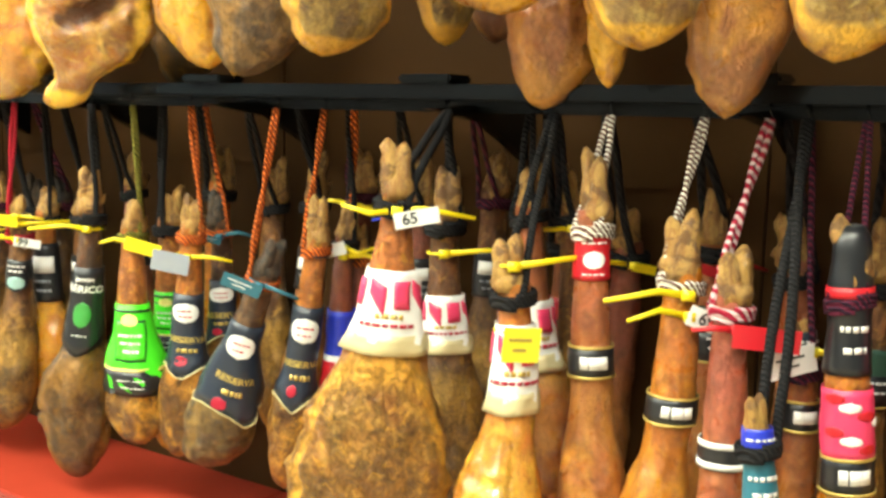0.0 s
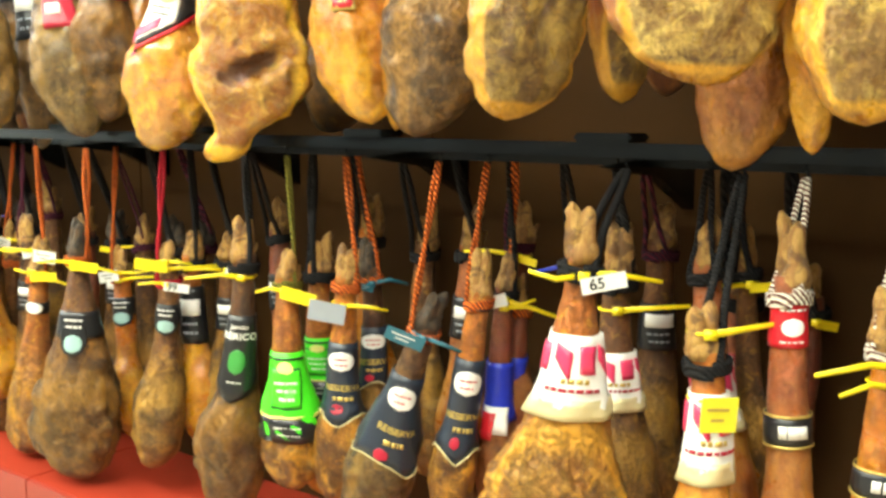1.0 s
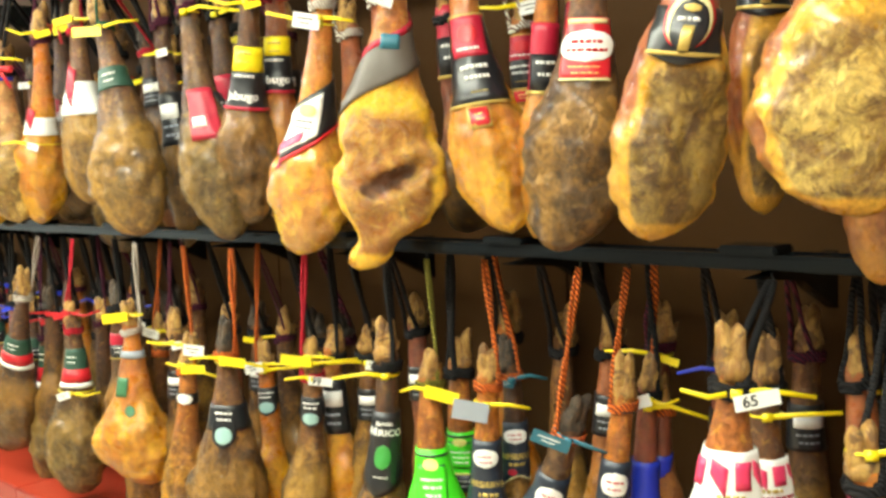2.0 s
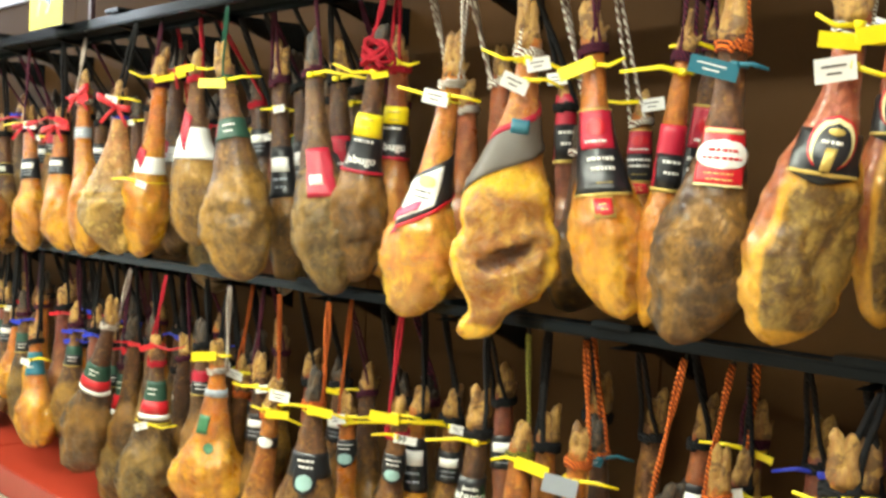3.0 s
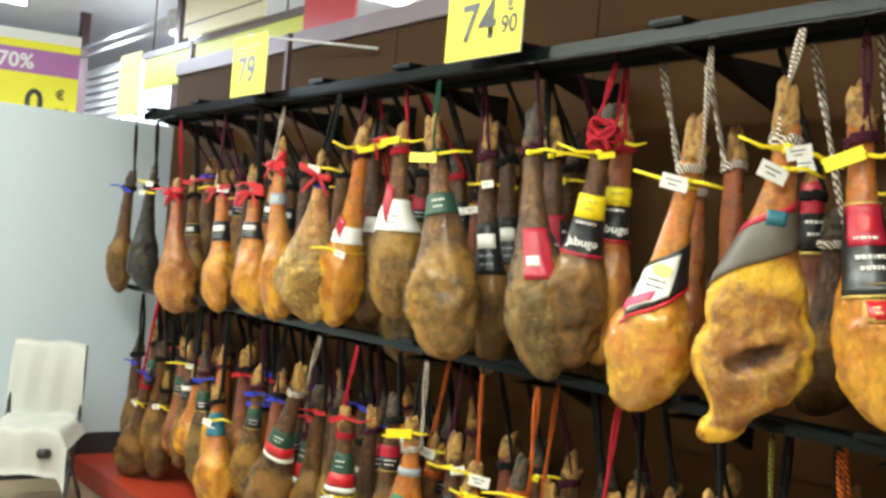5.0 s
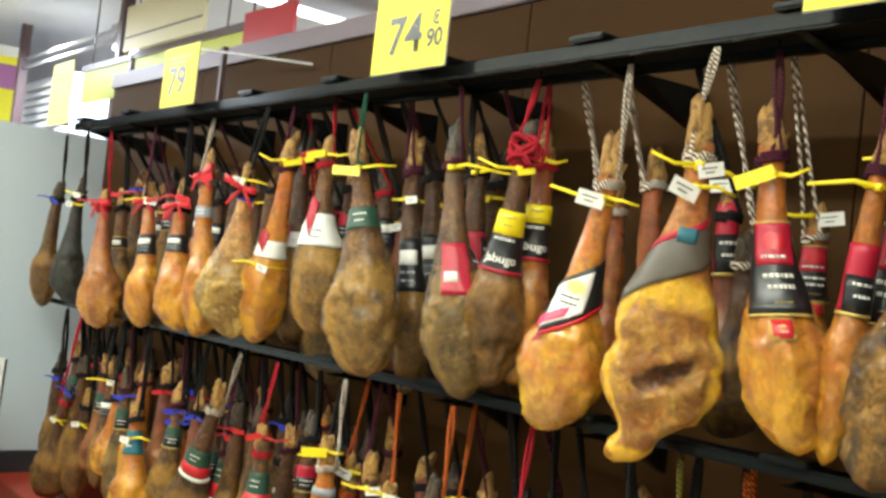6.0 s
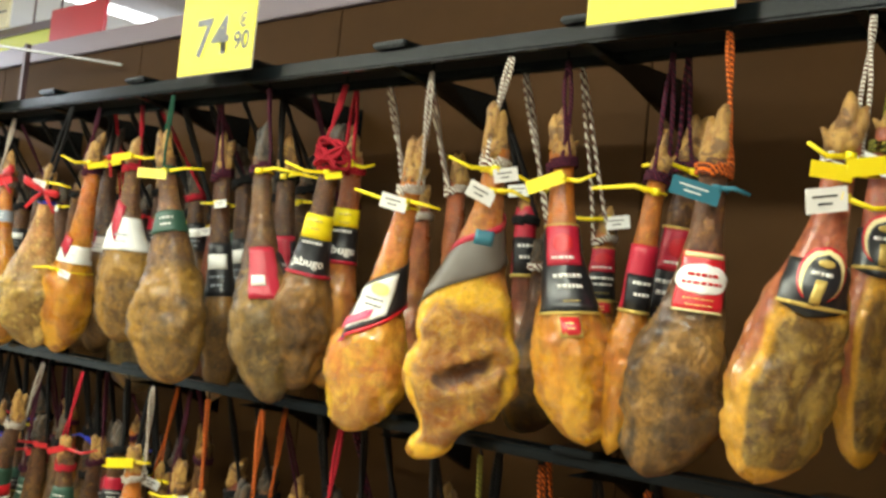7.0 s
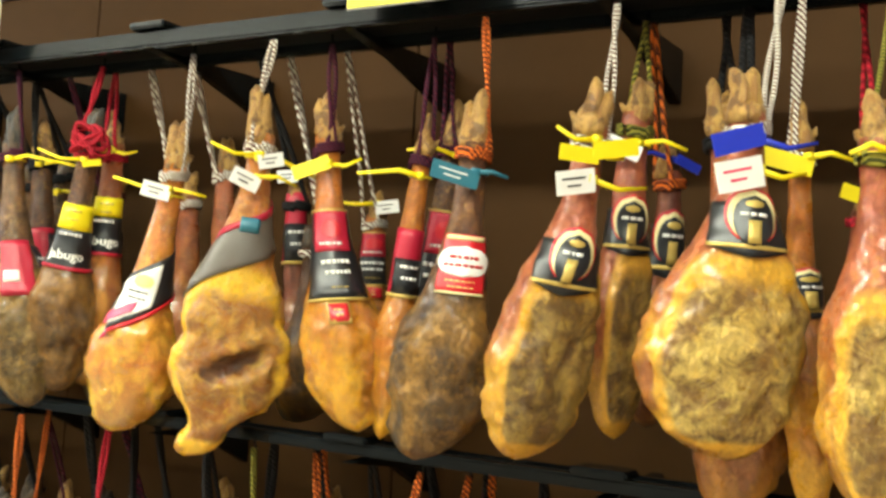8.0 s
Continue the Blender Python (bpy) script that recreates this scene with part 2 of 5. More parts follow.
LIME = plain("label_green", (0.07, 0.75, 0.02), 0.35, vary=0.1, relief=0)
DGREEN = plain("label_dark_green", (0.02, 0.07, 0.045), 0.5, vary=0.3, relief=0)
TEAL = plain("label_teal", (0.02, 0.14, 0.2), 0.4, vary=0.2, relief=0)
BLUE = plain("label_blue", (0.02, 0.04, 0.5), 0.35, vary=0.2, relief=0)
GOLDINK = plain("label_gold", (0.62, 0.45, 0.12), 0.35, 0.4, relief=0)
FOIL = plain("label_gold_foil", (0.74, 0.64, 0.36), 0.34, 0.25, vary=0.3, scale=45, relief=0.6)
CREAMINK = plain("label_cream", (0.78, 0.68, 0.35), 0.45, relief=0)


def horn_material(name, a, b, c):
    """Dried foot skin and horn: fibrous along the leg, with stained creases."""
    m, nt, p = nodes_of(name)
    fibre = noise_tex(nt, 40, 6, 0.7, 0.6, stretch=(2.0, 2.0, 0.5))
    spots = noise_tex(nt, 28, 4, 0.6, 1.0)
    col = mixc(nt, ramp(nt, fibre, [(0.42, (0, 0, 0)), (0.58, (1, 1, 1))]), a, b)
    col = mixc(nt, ramp(nt, spots, [(0.5, (0, 0, 0)), (0.6, (0.85, 0.85, 0.85))]), col, c)
    nt.links.new(col, p.inputs["Base Color"])
    p.inputs["Roughness"].default_value = 0.42
    bump(nt, p, fibre, 1.0, 0.012)
    return m


HORN = horn_material("hoof_horn", (0.48, 0.28, 0.07), (0.30, 0.14, 0.035), (0.12, 0.055, 0.02))
DARKHORN = horn_material("hoof_black_horn", (0.03, 0.025, 0.02), (0.10, 0.06, 0.03), (0.012, 0.01, 0.009))
STEEL = plain("painted_black_steel", (0.005, 0.007, 0.008), 0.25, 0.0, vary=0.3, scale=12, relief=0.05, spec=0.25)
CLEAR = plain("clear_plastic_wrap", (0.55, 0.53, 0.5), 0.15, vary=0.2, relief=0.2)

# ---- shared builders ----


def mesh_object(name, bm, material, parent=None, smooth=True):
    me = bpy.data.meshes.new(name)
    bm.to_mesh(me)
    bm.free()
    if smooth:
        for p in me.polygons:
            p.use_smooth = True
    for m in material if isinstance(material, (list, tuple)) else (material,):
        me.materials.append(m)
    ob = new(name, me)
    ob.parent = parent
    return ob


def part(name, bm, material, parent, label="", smooth=True):
    ob = mesh_object(name, bm, material, parent, smooth)
    return tagged(ob, label) if label else ob


def box(bm, x0, x1, y0, y1, z0, z1, bevel=0.0):
    made = bmesh.ops.create_cube(bm, size=1.0, matrix=Matrix.Translation(((x0 + x1) / 2, (y0 + y1) / 2, (z0 + z1) / 2)) @ Matrix.Diagonal((x1 - x0, y1 - y0, z1 - z0, 1)))
    if bevel:
        edges = {e for v in made["verts"] for e in v.link_edges}
        bmesh.ops.bevel(bm, geom=list(edges), offset=bevel, segments=2, affect="EDGES")
    return bm


def boxed(*a, **k):
    return box(bmesh.new(), *a, **k)


def tube(bm, points, radius, sides=8):
    pts = [Vector(p) for p in points]
    rings = []
    for i, p in enumerate(pts):
        d = (pts[min(i + 1, len(pts) - 1)] - pts[max(i - 1, 0)]).normalized()
        a = d.cross(Vector((0, 1, 0.2))).normalized()
        b = d.cross(a)
        r = radius[i] if isinstance(radius, (list, tuple)) else radius
        rings.append([bm.verts.new(p + r * (math.cos(t) * a + math.sin(t) * b)) for t in (6.2832 * j / sides for j in range(sides))])
    for r0, r1 in zip(rings, rings[1:]):
        for j in range(sides):
            bm.faces.new((r0[j], r0[(j + 1) % sides], r1[(j + 1) % sides], r1[j]))
    bm.faces.new(rings[0][::-1])
    bm.faces.new(rings[-1])
    return bm


def text_mesh(words, size):
    cu = bpy.data.curves.new("letters", "FONT")
    cu.body, cu.size, cu.align_x, cu.align_y, cu.offset = words, size, "CENTER", "CENTER", size * 0.022
    ob = new("letters", cu)
    bpy.context.view_layer.update()
    me = bpy.data.meshes.new_from_object(ob.evaluated_get(bpy.context.evaluated_depsgraph_get()))
    bpy.data.objects.remove(ob)
    bm = bmesh.new()
    bm.from_mesh(me)
    bpy.data.meshes.remove(me)
    return bm


# ---- the setting ----
WALL_Y = 1.96
brown = plain("brown_wall_panel", (0.060, 0.028, 0.009), 0.65, vary=0.3, scale=9, relief=0.05, spec=0.08)
setting = {}
XS = [-6.85, -5.6, -4.35, -3.1, -1.85, -0.6, 0.65, 1.9, 3.2]
wall = tagged(new("wall_north"), "brown laminate back panels behind the hanging hams", "wall", kind="structure")
for a, b in zip(XS, XS[1:]):
    part("panel", boxed(a + 0.002, b - 0.002, WALL_Y, WALL_Y + 0.04, 0.10, 2.52, bevel=0.002), brown, wall, smooth=False)
beam_mat = plain("purple_grey_fascia", (0.16, 0.11, 0.14), 0.4, vary=0.2, scale=6)
beam = tagged(mesh_object("trim", boxed(-6.85, 3.2, WALL_Y - 0.02, WALL_Y + 0.08, 2.52, 2.61, bevel=0.004), beam_mat, smooth=False), "purple grey fascia along the panel top", "trim", kind="structure")

red = plain("red_plinth_paint", (0.42, 0.045, 0.022), 0.32, vary=0.25, scale=14, relief=0.08)
# kick board in a darker, slightly pinker red than the plinth top
redf = plain("darker_red_kick_board", (0.34, 0.05, 0.035), 0.4, vary=0.3, scale=20, relief=0.08)
plinth = tagged(new("plinth"), "low red painted display plinth under the hams", "plinth", kind="structure")
for a, b in zip(XS, XS[1:]):
    part("panel", boxed(a + 0.002, b - 0.002, 1.51, WALL_Y, 0.10, 0.132, bevel=0.003), red, plinth, smooth=False)
    part("kick_board", boxed(a + 0.001, b - 0.001, 1.50, 1.53, 0.0, 0.128, bevel=0.003), redf, plinth, smooth=False)

tile_mat = plain("beige_floor_tile", (0.46, 0.37, 0.26), 0.25, vary=0.12, scale=5, relief=0.03)
grout = plain("tile_grout", (0.28, 0.23, 0.17), 0.8)
floor = tagged(mesh_object("floor", boxed(-10, 4.5, -5.5, 6.5, -0.06, -0.004), grout, smooth=False), "beige ceramic floor tiles with thin joints", "floor", kind="structure")

pale = plain("white_partition", (0.56, 0.64, 0.74), 0.45, vary=0.05, scale=3, relief=0.03)
PANEL_X = -6.85
part_wall = tagged(mesh_object("wall_west", boxed(PANEL_X - 0.06, PANEL_X, -1.2, 1.96, 0.26, 2.20, bevel=0.004), pale, smooth=False), "pale bluish white partition panel", "wall", kind="structure")
tagged(mesh_object("baseboard", boxed(PANEL_X - 0.07, PANEL_X + 0.012, -1.2, 1.955, 0.0, 0.26, bevel=0.003), plain("dark_skirting", (0.03, 0.03, 0.04), 0.5), smooth=False), "dark skirting under the white partition", "baseboard", kind="structure")

ceil_mat = plain("ceiling_white", (0.72, 0.74, 0.78), 0.7, vary=0.08, scale=3)
tagged(mesh_object("ceiling", boxed(-14, 4.6, -5.6, 6.6, 3.5, 3.56), ceil_mat, smooth=False), "pale grey shop ceiling", "ceiling", kind="structure")
# walls added to close the room, darkened to cut bounce light on the hams
shop_wall = plain("shop_wall_dark_grey", (0.24, 0.24, 0.26), 0.7, vary=0.1, scale=2)
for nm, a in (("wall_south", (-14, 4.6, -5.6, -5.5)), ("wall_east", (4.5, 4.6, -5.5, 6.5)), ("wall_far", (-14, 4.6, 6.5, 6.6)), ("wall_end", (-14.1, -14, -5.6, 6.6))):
    tagged(mesh_object(nm, boxed(*a, -0.06, 3.5), shop_wall, smooth=False), "plain dark grey wall added to close the shop", "wall", kind="structure")

# ---- rails ----
UPPER, LOWER = 2.155, 1.185
FRONT = {UPPER: 1.485, LOWER: 1.60}
for zr, x0 in ((UPPER, -6.1), (LOWER, -6.6)):
    rail = tagged(new("display_rail"), "black steel hanging rail on brackets fixed to the panels", "rail", "rails")
    y0 = FRONT[zr]
    rail.location = (0, y0, zr)
    part("front_bar", boxed(x0, 3.1, 0, 0.03, -0.022 if zr == UPPER else -0.006, 0.022, bevel=0.006), plain("glossy_black_steel", (0.004, 0.006, 0.007), 0.18, vary=0.3, scale=12, relief=0.05, spec=0.3), rail, smooth=False)
    part("rear_bar", boxed(x0, 3.1, 0.15, 0.18, -0.03, 0.012, bevel=0.006), STEEL, rail, smooth=False)
    part("shelf_plate", boxed(x0, 3.09, 0.031, 0.149, -0.006, 0.004), plain("matte_black_steel", (0.006, 0.006, 0.006), 0.7, vary=0.3, spec=0.1), rail, smooth=False)
    for i in range(16):
        x = -5.98 + 0.605 * i
        bm = bmesh.new()
        lo = []
        for dx in (-0.014, 0.014):
            lo.append([bm.verts.new((x + dx, y, z)) for y, z in ((-0.005, -0.024), (0.19, -0.05), (WALL_Y - y0, -0.13), (WALL_Y - y0, -0.005), (-0.005, -0.023))][:4])
        bm.faces.new(lo[0])
        bm.faces.new(lo[1][::-1])
        for j in range(4):
            k = (j + 1) % 4
            bm.faces.new((lo[0][k], lo[0][j], lo[1][j], lo[1][k]))
        bmesh.ops.recalc_face_normals(bm, faces=bm.faces)
        part("bracket", bm, STEEL, rail, smooth=False)
        part("clip", boxed(x - 0.06, x + 0.06, -0.02, 0.06, 0.0225, 0.04, bevel=0.005), STEEL, rail, smooth=False)

# ---- hams ----
ANG = 37.0  # the way that most labels face, from the wall's normal
ROPES = ["rope_black", "rope_white", "rope_maroon", "rope_black", "rope_red"]


def curve(s, keys):
    """A smooth line through keys of (s, value)."""
    for i in range(len(keys) - 1):
        if s <= keys[i + 1][0]:
            (s0, v0), (s1, v1) = keys[i], keys[i + 1]
            sm, vm = keys[i - 1] if i else keys[0]
            sp, vp = keys[i + 2] if i + 2 < len(keys) else keys[-1]
            h = s1 - s0
            m0, m1 = (v1 - vm) / max(s1 - sm, 1e-6) * h, (vp - v0) / max(sp - s0, 1e-6) * h
            t = min(max((s - s0) / h, 0), 1)
            return (2 * t**3 - 3 * t**2 + 1) * v0 + (t**3 - 2 * t**2 + t) * m0 + (3 * t**2 - 2 * t**3) * v1 + (t**3 - t**2) * m1
    return keys[-1][1]


class Ham:
    def __init__(self, kind, length, half, seed, bend, low=None):
        self.kind, self.L, self.W, self.seed, self.bend = kind, length, half, seed, bend
        rnd = random.Random(seed)
        a = min(0.030, half * 0.42)
        thick = min(half * 0.85, 0.062 + 0.25 * half)
        self.T = thick
        k = rnd.uniform(-0.03, 0.03)
        broad = kind in ("pale", "cavity", "rimmed", "mossy")
        n32, n43, n55, n66 = (0.31, 0.50, 0.80, 0.95) if broad else (0.31 + k, 0.42 + k, 0.59 + 1.5 * k, 0.84 + k)
        if kind in ("tan", "grey", "brown", "greytan", "palegold", "umber"):
            n32, n43, n55, n66 = 0.33 + k, 0.48 + k, 0.70 + k, 0.90
        if kind == "bigtan":
            n32, n43, n55, n66 = 0.29, 0.39, 0.62, 0.87
        self.wk = [(0, a * 0.35), (0.03, a * 0.8), (0.08, a * 0.85), (0.13, a * 1.02), (0.2, a * 0.95), (0.32, max(a * 1.12, half * n32)), (0.43, max(a * 1.25, half * n43)),
                   (0.55, half * n55), (0.66, half * n66), (0.77, half), (0.87, half * 0.90), (0.95, half * 0.60), (0.985, half * 0.32), (1.0, 0.0)]
        self.tk = [(0, a * 0.3), (0.03, a * 0.7), (0.08, a * 0.8), (0.13, a * 0.95), (0.2, a * 0.9), (0.32, max(a * 1.08, thick * (n32 + 0.05))), (0.43, max(a * 1.2, thick * (n43 + 0.06))),
                   (0.55, thick * (n55 + 0.05)), (0.66, thick), (0.77, thick * 0.98), (0.87, thick * 0.8), (0.95, thick * 0.5), (0.985, thick * 0.25), (1.0, 0.0)]
        if kind == "cavity":
            self.wk[-5:] = [(0.77, half), (0.84, half * 0.84), (0.89, half * 0.48), (0.92, half * 0.36), (0.955, half * 0.39), (0.985, half * 0.30), (1.0, 0.0)]
        self.low, self.side = rnd.uniform(-0.35, 0.35), rnd.uniform(-0.18, 0.18)
        if low is not None:
            self.low = low
        self.sway = rnd.uniform(-0.012, 0.012)
        self.meat = kind in ("pale", "cavity", "rimmed", "bigtan", "mossy")

    def spot(self, s, x):
        """How far a place lies from the middle of the hollow left by the hip bone."""
        u, v = (s - 0.73) * self.L, x - self.bend * self.W - 0.004
        q = ((u + 0.55 * v) / 0.030) ** 2 + ((v - 0.55 * u) / 0.080) ** 2
        return q * (1 + 0.9 * noise.noise(Vector((u * 38, v * 38, 2.7))))

    def hole(self, s, a):
        w = curve(s, self.wk)
        return min(max(1.3 - self.spot(s, w * math.sin(a) + self.bend * self.W), 0), 1) if self.kind == "cavity" else 0.0

    def radius(self, s):
        return 0.5 * (curve(s, self.wk) + curve(s, self.tk))

    def at(self, s, a, off=0.0, rough=True):
        w, t = curve(s, self.wk), curve(s, self.tk)
        sa, ca = math.sin(a), math.cos(a)
        body = min(max((s - 0.42) / 0.25, 0), 1)
        ex = 1.0 - 0.12 * body
        x = w * math.copysign(abs(sa) ** ex, sa)
        y = -t * math.copysign(abs(ca) ** ex, ca)
        if self.meat and ca > 0:
            y *= 1 - 0.40 * body
        x += self.bend * self.W * body * body + self.sway * math.sin(s * 5)
        x += self.W * self.side * math.sin(min(max((s - 0.45) / 0.55, 0), 1) * 3.14) * (1.0 if sa > 0 else 0.3)
        if s > 0.86:
            x += self.W * (-0.5 if self.kind == "cavity" else self.low) * ((s - 0.86) / 0.14) ** 1.2
        z = -s * self.L
        k = 0.0
        if rough:
            p = Vector((x * 9 + self.seed * 3.7, y * 9, z * 7))
            k = (0.11 if self.meat else 0.17) * noise.noise(p * 0.8) * body - 0.07 * abs(noise.noise(p * 3.4)) * body + 0.13 * noise.noise(p * 2.3) * (0.4 + 0.6 * body) + 0.05 * noise.noise(p * 6.1) + 0.045 * noise.noise(Vector((x * 48 + self.seed, y * 48, z * 10))) * body
            fold = max(0.0, 1 - abs(noise.noise(Vector((x * 11 + self.seed * 1.9, y * 11, z * 7.5)))) * 7)
            k -= 0.075 * fold * fold * body * (1 - 0.5 * self.meat)
        r = Vector((x, y, 0))
        d = r.normalized() if r.length > 1e-5 else Vector((0, 0, -1))
        out = r.length * k + off
        if self.kind == "cavity" and ca > 0 and rough:
            q = self.spot(s, x)
            y += 0.034 * math.exp(-q * 1.2) - 0.009 * math.exp(-((q - 2.6) ** 2) * 0.6)
        return Vector((x + d.x * out, y + d.y * out, z))


SERIAL = [0]
KINDS = {"gold": "golden cured ham", "goldshine": "glossy golden cured ham", "palegold": "pale golden cured ham", "orange": "orange brown cured ham", "redorange": "reddish orange cured ham",
         "tan": "tan cured ham", "brown": "brown cured ham", "dark": "dark brown slender cured ham", "umber": "stained dark brown cured ham", "grey": "grey brown mouldy cured ham", "pale": "broad cured ham with pale mouldy face", "mossy": "broad cured ham with olive mouldy face", "black": "cured ham in a black cloth bag",
         "darkred": "dark red cured ham", "cavity": "golden cured ham with hollow cut face", "bigtan": "mottled golden brown cured ham"}


def hoof_mesh(a, length, seed):
    rnd = random.Random(seed * 7 + 1)
    bm = bmesh.new()
    splay, turn, tall = rnd.uniform(0.0, 0.38), rnd.uniform(-0.9, 0.9), rnd.uniform(0.85, 1.1)
    lean_x = rnd.uniform(-0.45, 0.45) * a
    tip = 0.012 * tall
    for sgn in (-1, 1):
        pts, radii = [], []
        reach = tip + rnd.uniform(-0.028, 0.008)
        for q in range(8):
            f = q / 7
            z = -0.118 * length + f * (0.118 * length + reach)
            x = sgn * a * (0.40 + splay * f * f * 0.75 - 0.12 * math.sin(f * 3.1)) + lean_x * f
            pts.append((x * math.cos(turn), x * math.sin(turn) - 0.16 * a * math.sin(f * 3.1), z))
            radii.append(a * curve(f, [(0, 0.62), (0.25, 0.66), (0.5, 0.56), (0.75, 0.50), (0.9, 0.36), (1.0, 0.12)]))
        tube(bm, pts, radii, 10)
        y = 0.72 * a
        tube(bm, [(sgn * a * 0.45, y * 0.4, -0.112 * length), (sgn * a * 0.62, y * 1.1, -0.098 * length), (sgn * a * 0.66, y * 1.45, -0.082 * length)], [a * 0.34, a * 0.28, a * 0.08], 7)
    tube(bm, [(0, 0, -0.142 * length), (0, 0, -0.118 * length), (0, 0, -0.098 * length), (lean_x * 0.2, 0, -0.076 * length)], [a * 0.92, a * 1.05, a * 0.96, a * 0.5], 14)
    for v in bm.verts:
        n = noise.noise(Vector((v.co.x * 70 + seed, v.co.y * 70, v.co.z * 32))) * 0.22 + noise.noise(Vector((v.co.x * 190 + seed, v.co.y * 190, v.co.z * 60))) * 0.12
        v.co.x *= 1 + n
        v.co.y *= 1 + n
    return bm


def ham(rail_z, kind, x, y, z, length, half, lean, yaw, bend, rope=None, low=None):
    SERIAL[0] += 1
    seed = SERIAL[0]
    rnd = random.Random(seed)
    look_of = ALIAS.get(kind, kind)
    h = Ham(kind, length, half, seed, bend, low)
    top = new("hanging_ham")
    top.matrix_world = pose(x, y, z) @ pose(0, 0, 0, 0, lean, 0) @ pose(0, 0, 0, 0, 0, yaw)
    where = "the upper rail" if rail_z == UPPER else "the lower rail"
    tagged(top, KINDS[look_of] + " hanging from " + where, "ham", "hams on " + where)
    h.ob, h.yaw = top, yaw
    h.mat = Matrix(top.matrix_world)
    rings, sides = (84, 56) if y < 1.66 else (54, 36)
    bm = bmesh.new()
    grid = []
    fac, hollow, run = [], [], []
    svals = [0.11 + 0.89 * (i / rings) for i in range(rings)] + [0.9995]
    for s in svals:
        row = []
        for j in range(sides):
            a = 2 * math.pi * j / sides
            row.append(bm.verts.new(h.at(s, a)))
            f = 0.0
            if h.meat:
                lim = 0.05 if kind != "rimmed" else 0.1
                f = min(max((math.cos(a) - lim) * 1.5, 0), 1) * min(max((s - 0.44) * 6, 0), 1) * min(max((0.985 - s) * 18, 0), 1)
            elif look_of in ("tan", "brown", "dark", "grey", "umber"):
                f = 0.7 * min(max((math.cos(a - 0.5) - 0.1) * 1.6, 0), 1) * min(max((s - 0.5) * 5, 0), 1)
            fac.append(f)
            run.append(s)
            hollow.append(h.hole(s, a) if math.cos(a) > 0 else 0.0)
        grid.append(row)
    for r0, r1 in zip(grid, grid[1:]):
        for j in range(sides):
            k = (j + 1) % sides
            bm.faces.new((r0[j], r1[j], r1[k], r0[k]))
    bm.faces.new(grid[0])
    bm.faces.new(grid[-1][::-1])
    leg = part("leg", bm, MATS["ham_" + look_of], top)
    att = leg.data.attributes.new("face", "FLOAT", "POINT")
    att.data.foreach_set("value", fac)
    att = leg.data.attributes.new("along", "FLOAT", "POINT")
    att.data.foreach_set("value", run)
    # mask for the shade painted into the hollow
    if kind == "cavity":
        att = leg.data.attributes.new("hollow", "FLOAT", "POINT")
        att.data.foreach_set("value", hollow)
    # cloven hoof: knuckle, two toes and two dew claws
    horn = DARKHORN if look_of in ("dark", "grey", "brown", "black") and seed % 3 else HORN
    a = min(curve(0.13, h.wk), 0.03)
    part("hoof", hoof_mesh(a, length, seed), horn, top, "split hoof of the leg")
    # cord over the rail
    bar = min(max(y, FRONT[rail_z] + 0.02), FRONT[rail_z] + 0.17)
    inv = h.mat.inverted()
    rr = 0.0042 + 0.0014 * rnd.random()
    rope = rope or ROPES[rnd.randrange(len(ROPES))]
    if rope in ("rope_black", "rope_redwhite"):
        rr *= 1.5 if rope == "rope_black" else 1.1
    hook = Vector((x + rnd.uniform(-0.015, 0.015) + math.sin(radians(lean)) * 0.03, bar, rail_z - 0.030))
    hook_l = inv @ hook
    sx = 0.145
    lead = rnd.choice((-1, 1)) * rnd.uniform(0.9, 1.7)
    near = rope != "rope_black" and rnd.random() < 0.6
    for k, a in enumerate((lead - 0.3, lead + 0.3) if near else (lead - 0.2, lead + 1.5)):
        foot = h.at(sx, a, 0.004)
        line = [foot + Vector((0, 0, -0.012)), foot]
        for q in range(1, 10):
            f = q / 10
            tw = 5.5 * f + math.pi * k
            spread = rr * 1.05 if near else rr * 0.5
            line.append(foot.lerp(hook_l, f) + Vector((spread * math.sin(tw), spread * math.cos(tw), 0)) * min(f * 5, 1))
        part("cord", tube(bmesh.new(), line + [hook_l + Vector((0.003 * (2 * k - 1), 0, 0))], rr, 7), MATS[rope], top, "twisted hanging cord")
    coil = [h.at(sx + 0.03 * q / 54 + 0.006 * math.sin(q * 0.35 + seed), 2 * math.pi * q / 18, 0.003 + rr * 0.5) for q in range(55)]
    part("cord_loop", tube(bmesh.new(), coil, rr, 6), MATS[rope], top, "cord wound round the shank")
    bm = bmesh.new()
    tube(bm, [hook_l + Vector((0, 0.0, -0.008)), hook_l + Vector((0.006, 0, 0.0)), hook_l + Vector((0, 0, 0.012)), hook_l + Vector((0, 0, 0.024))], 0.003, 6)
    part("hook", bm, STEEL, top, "small steel hook")
    return h


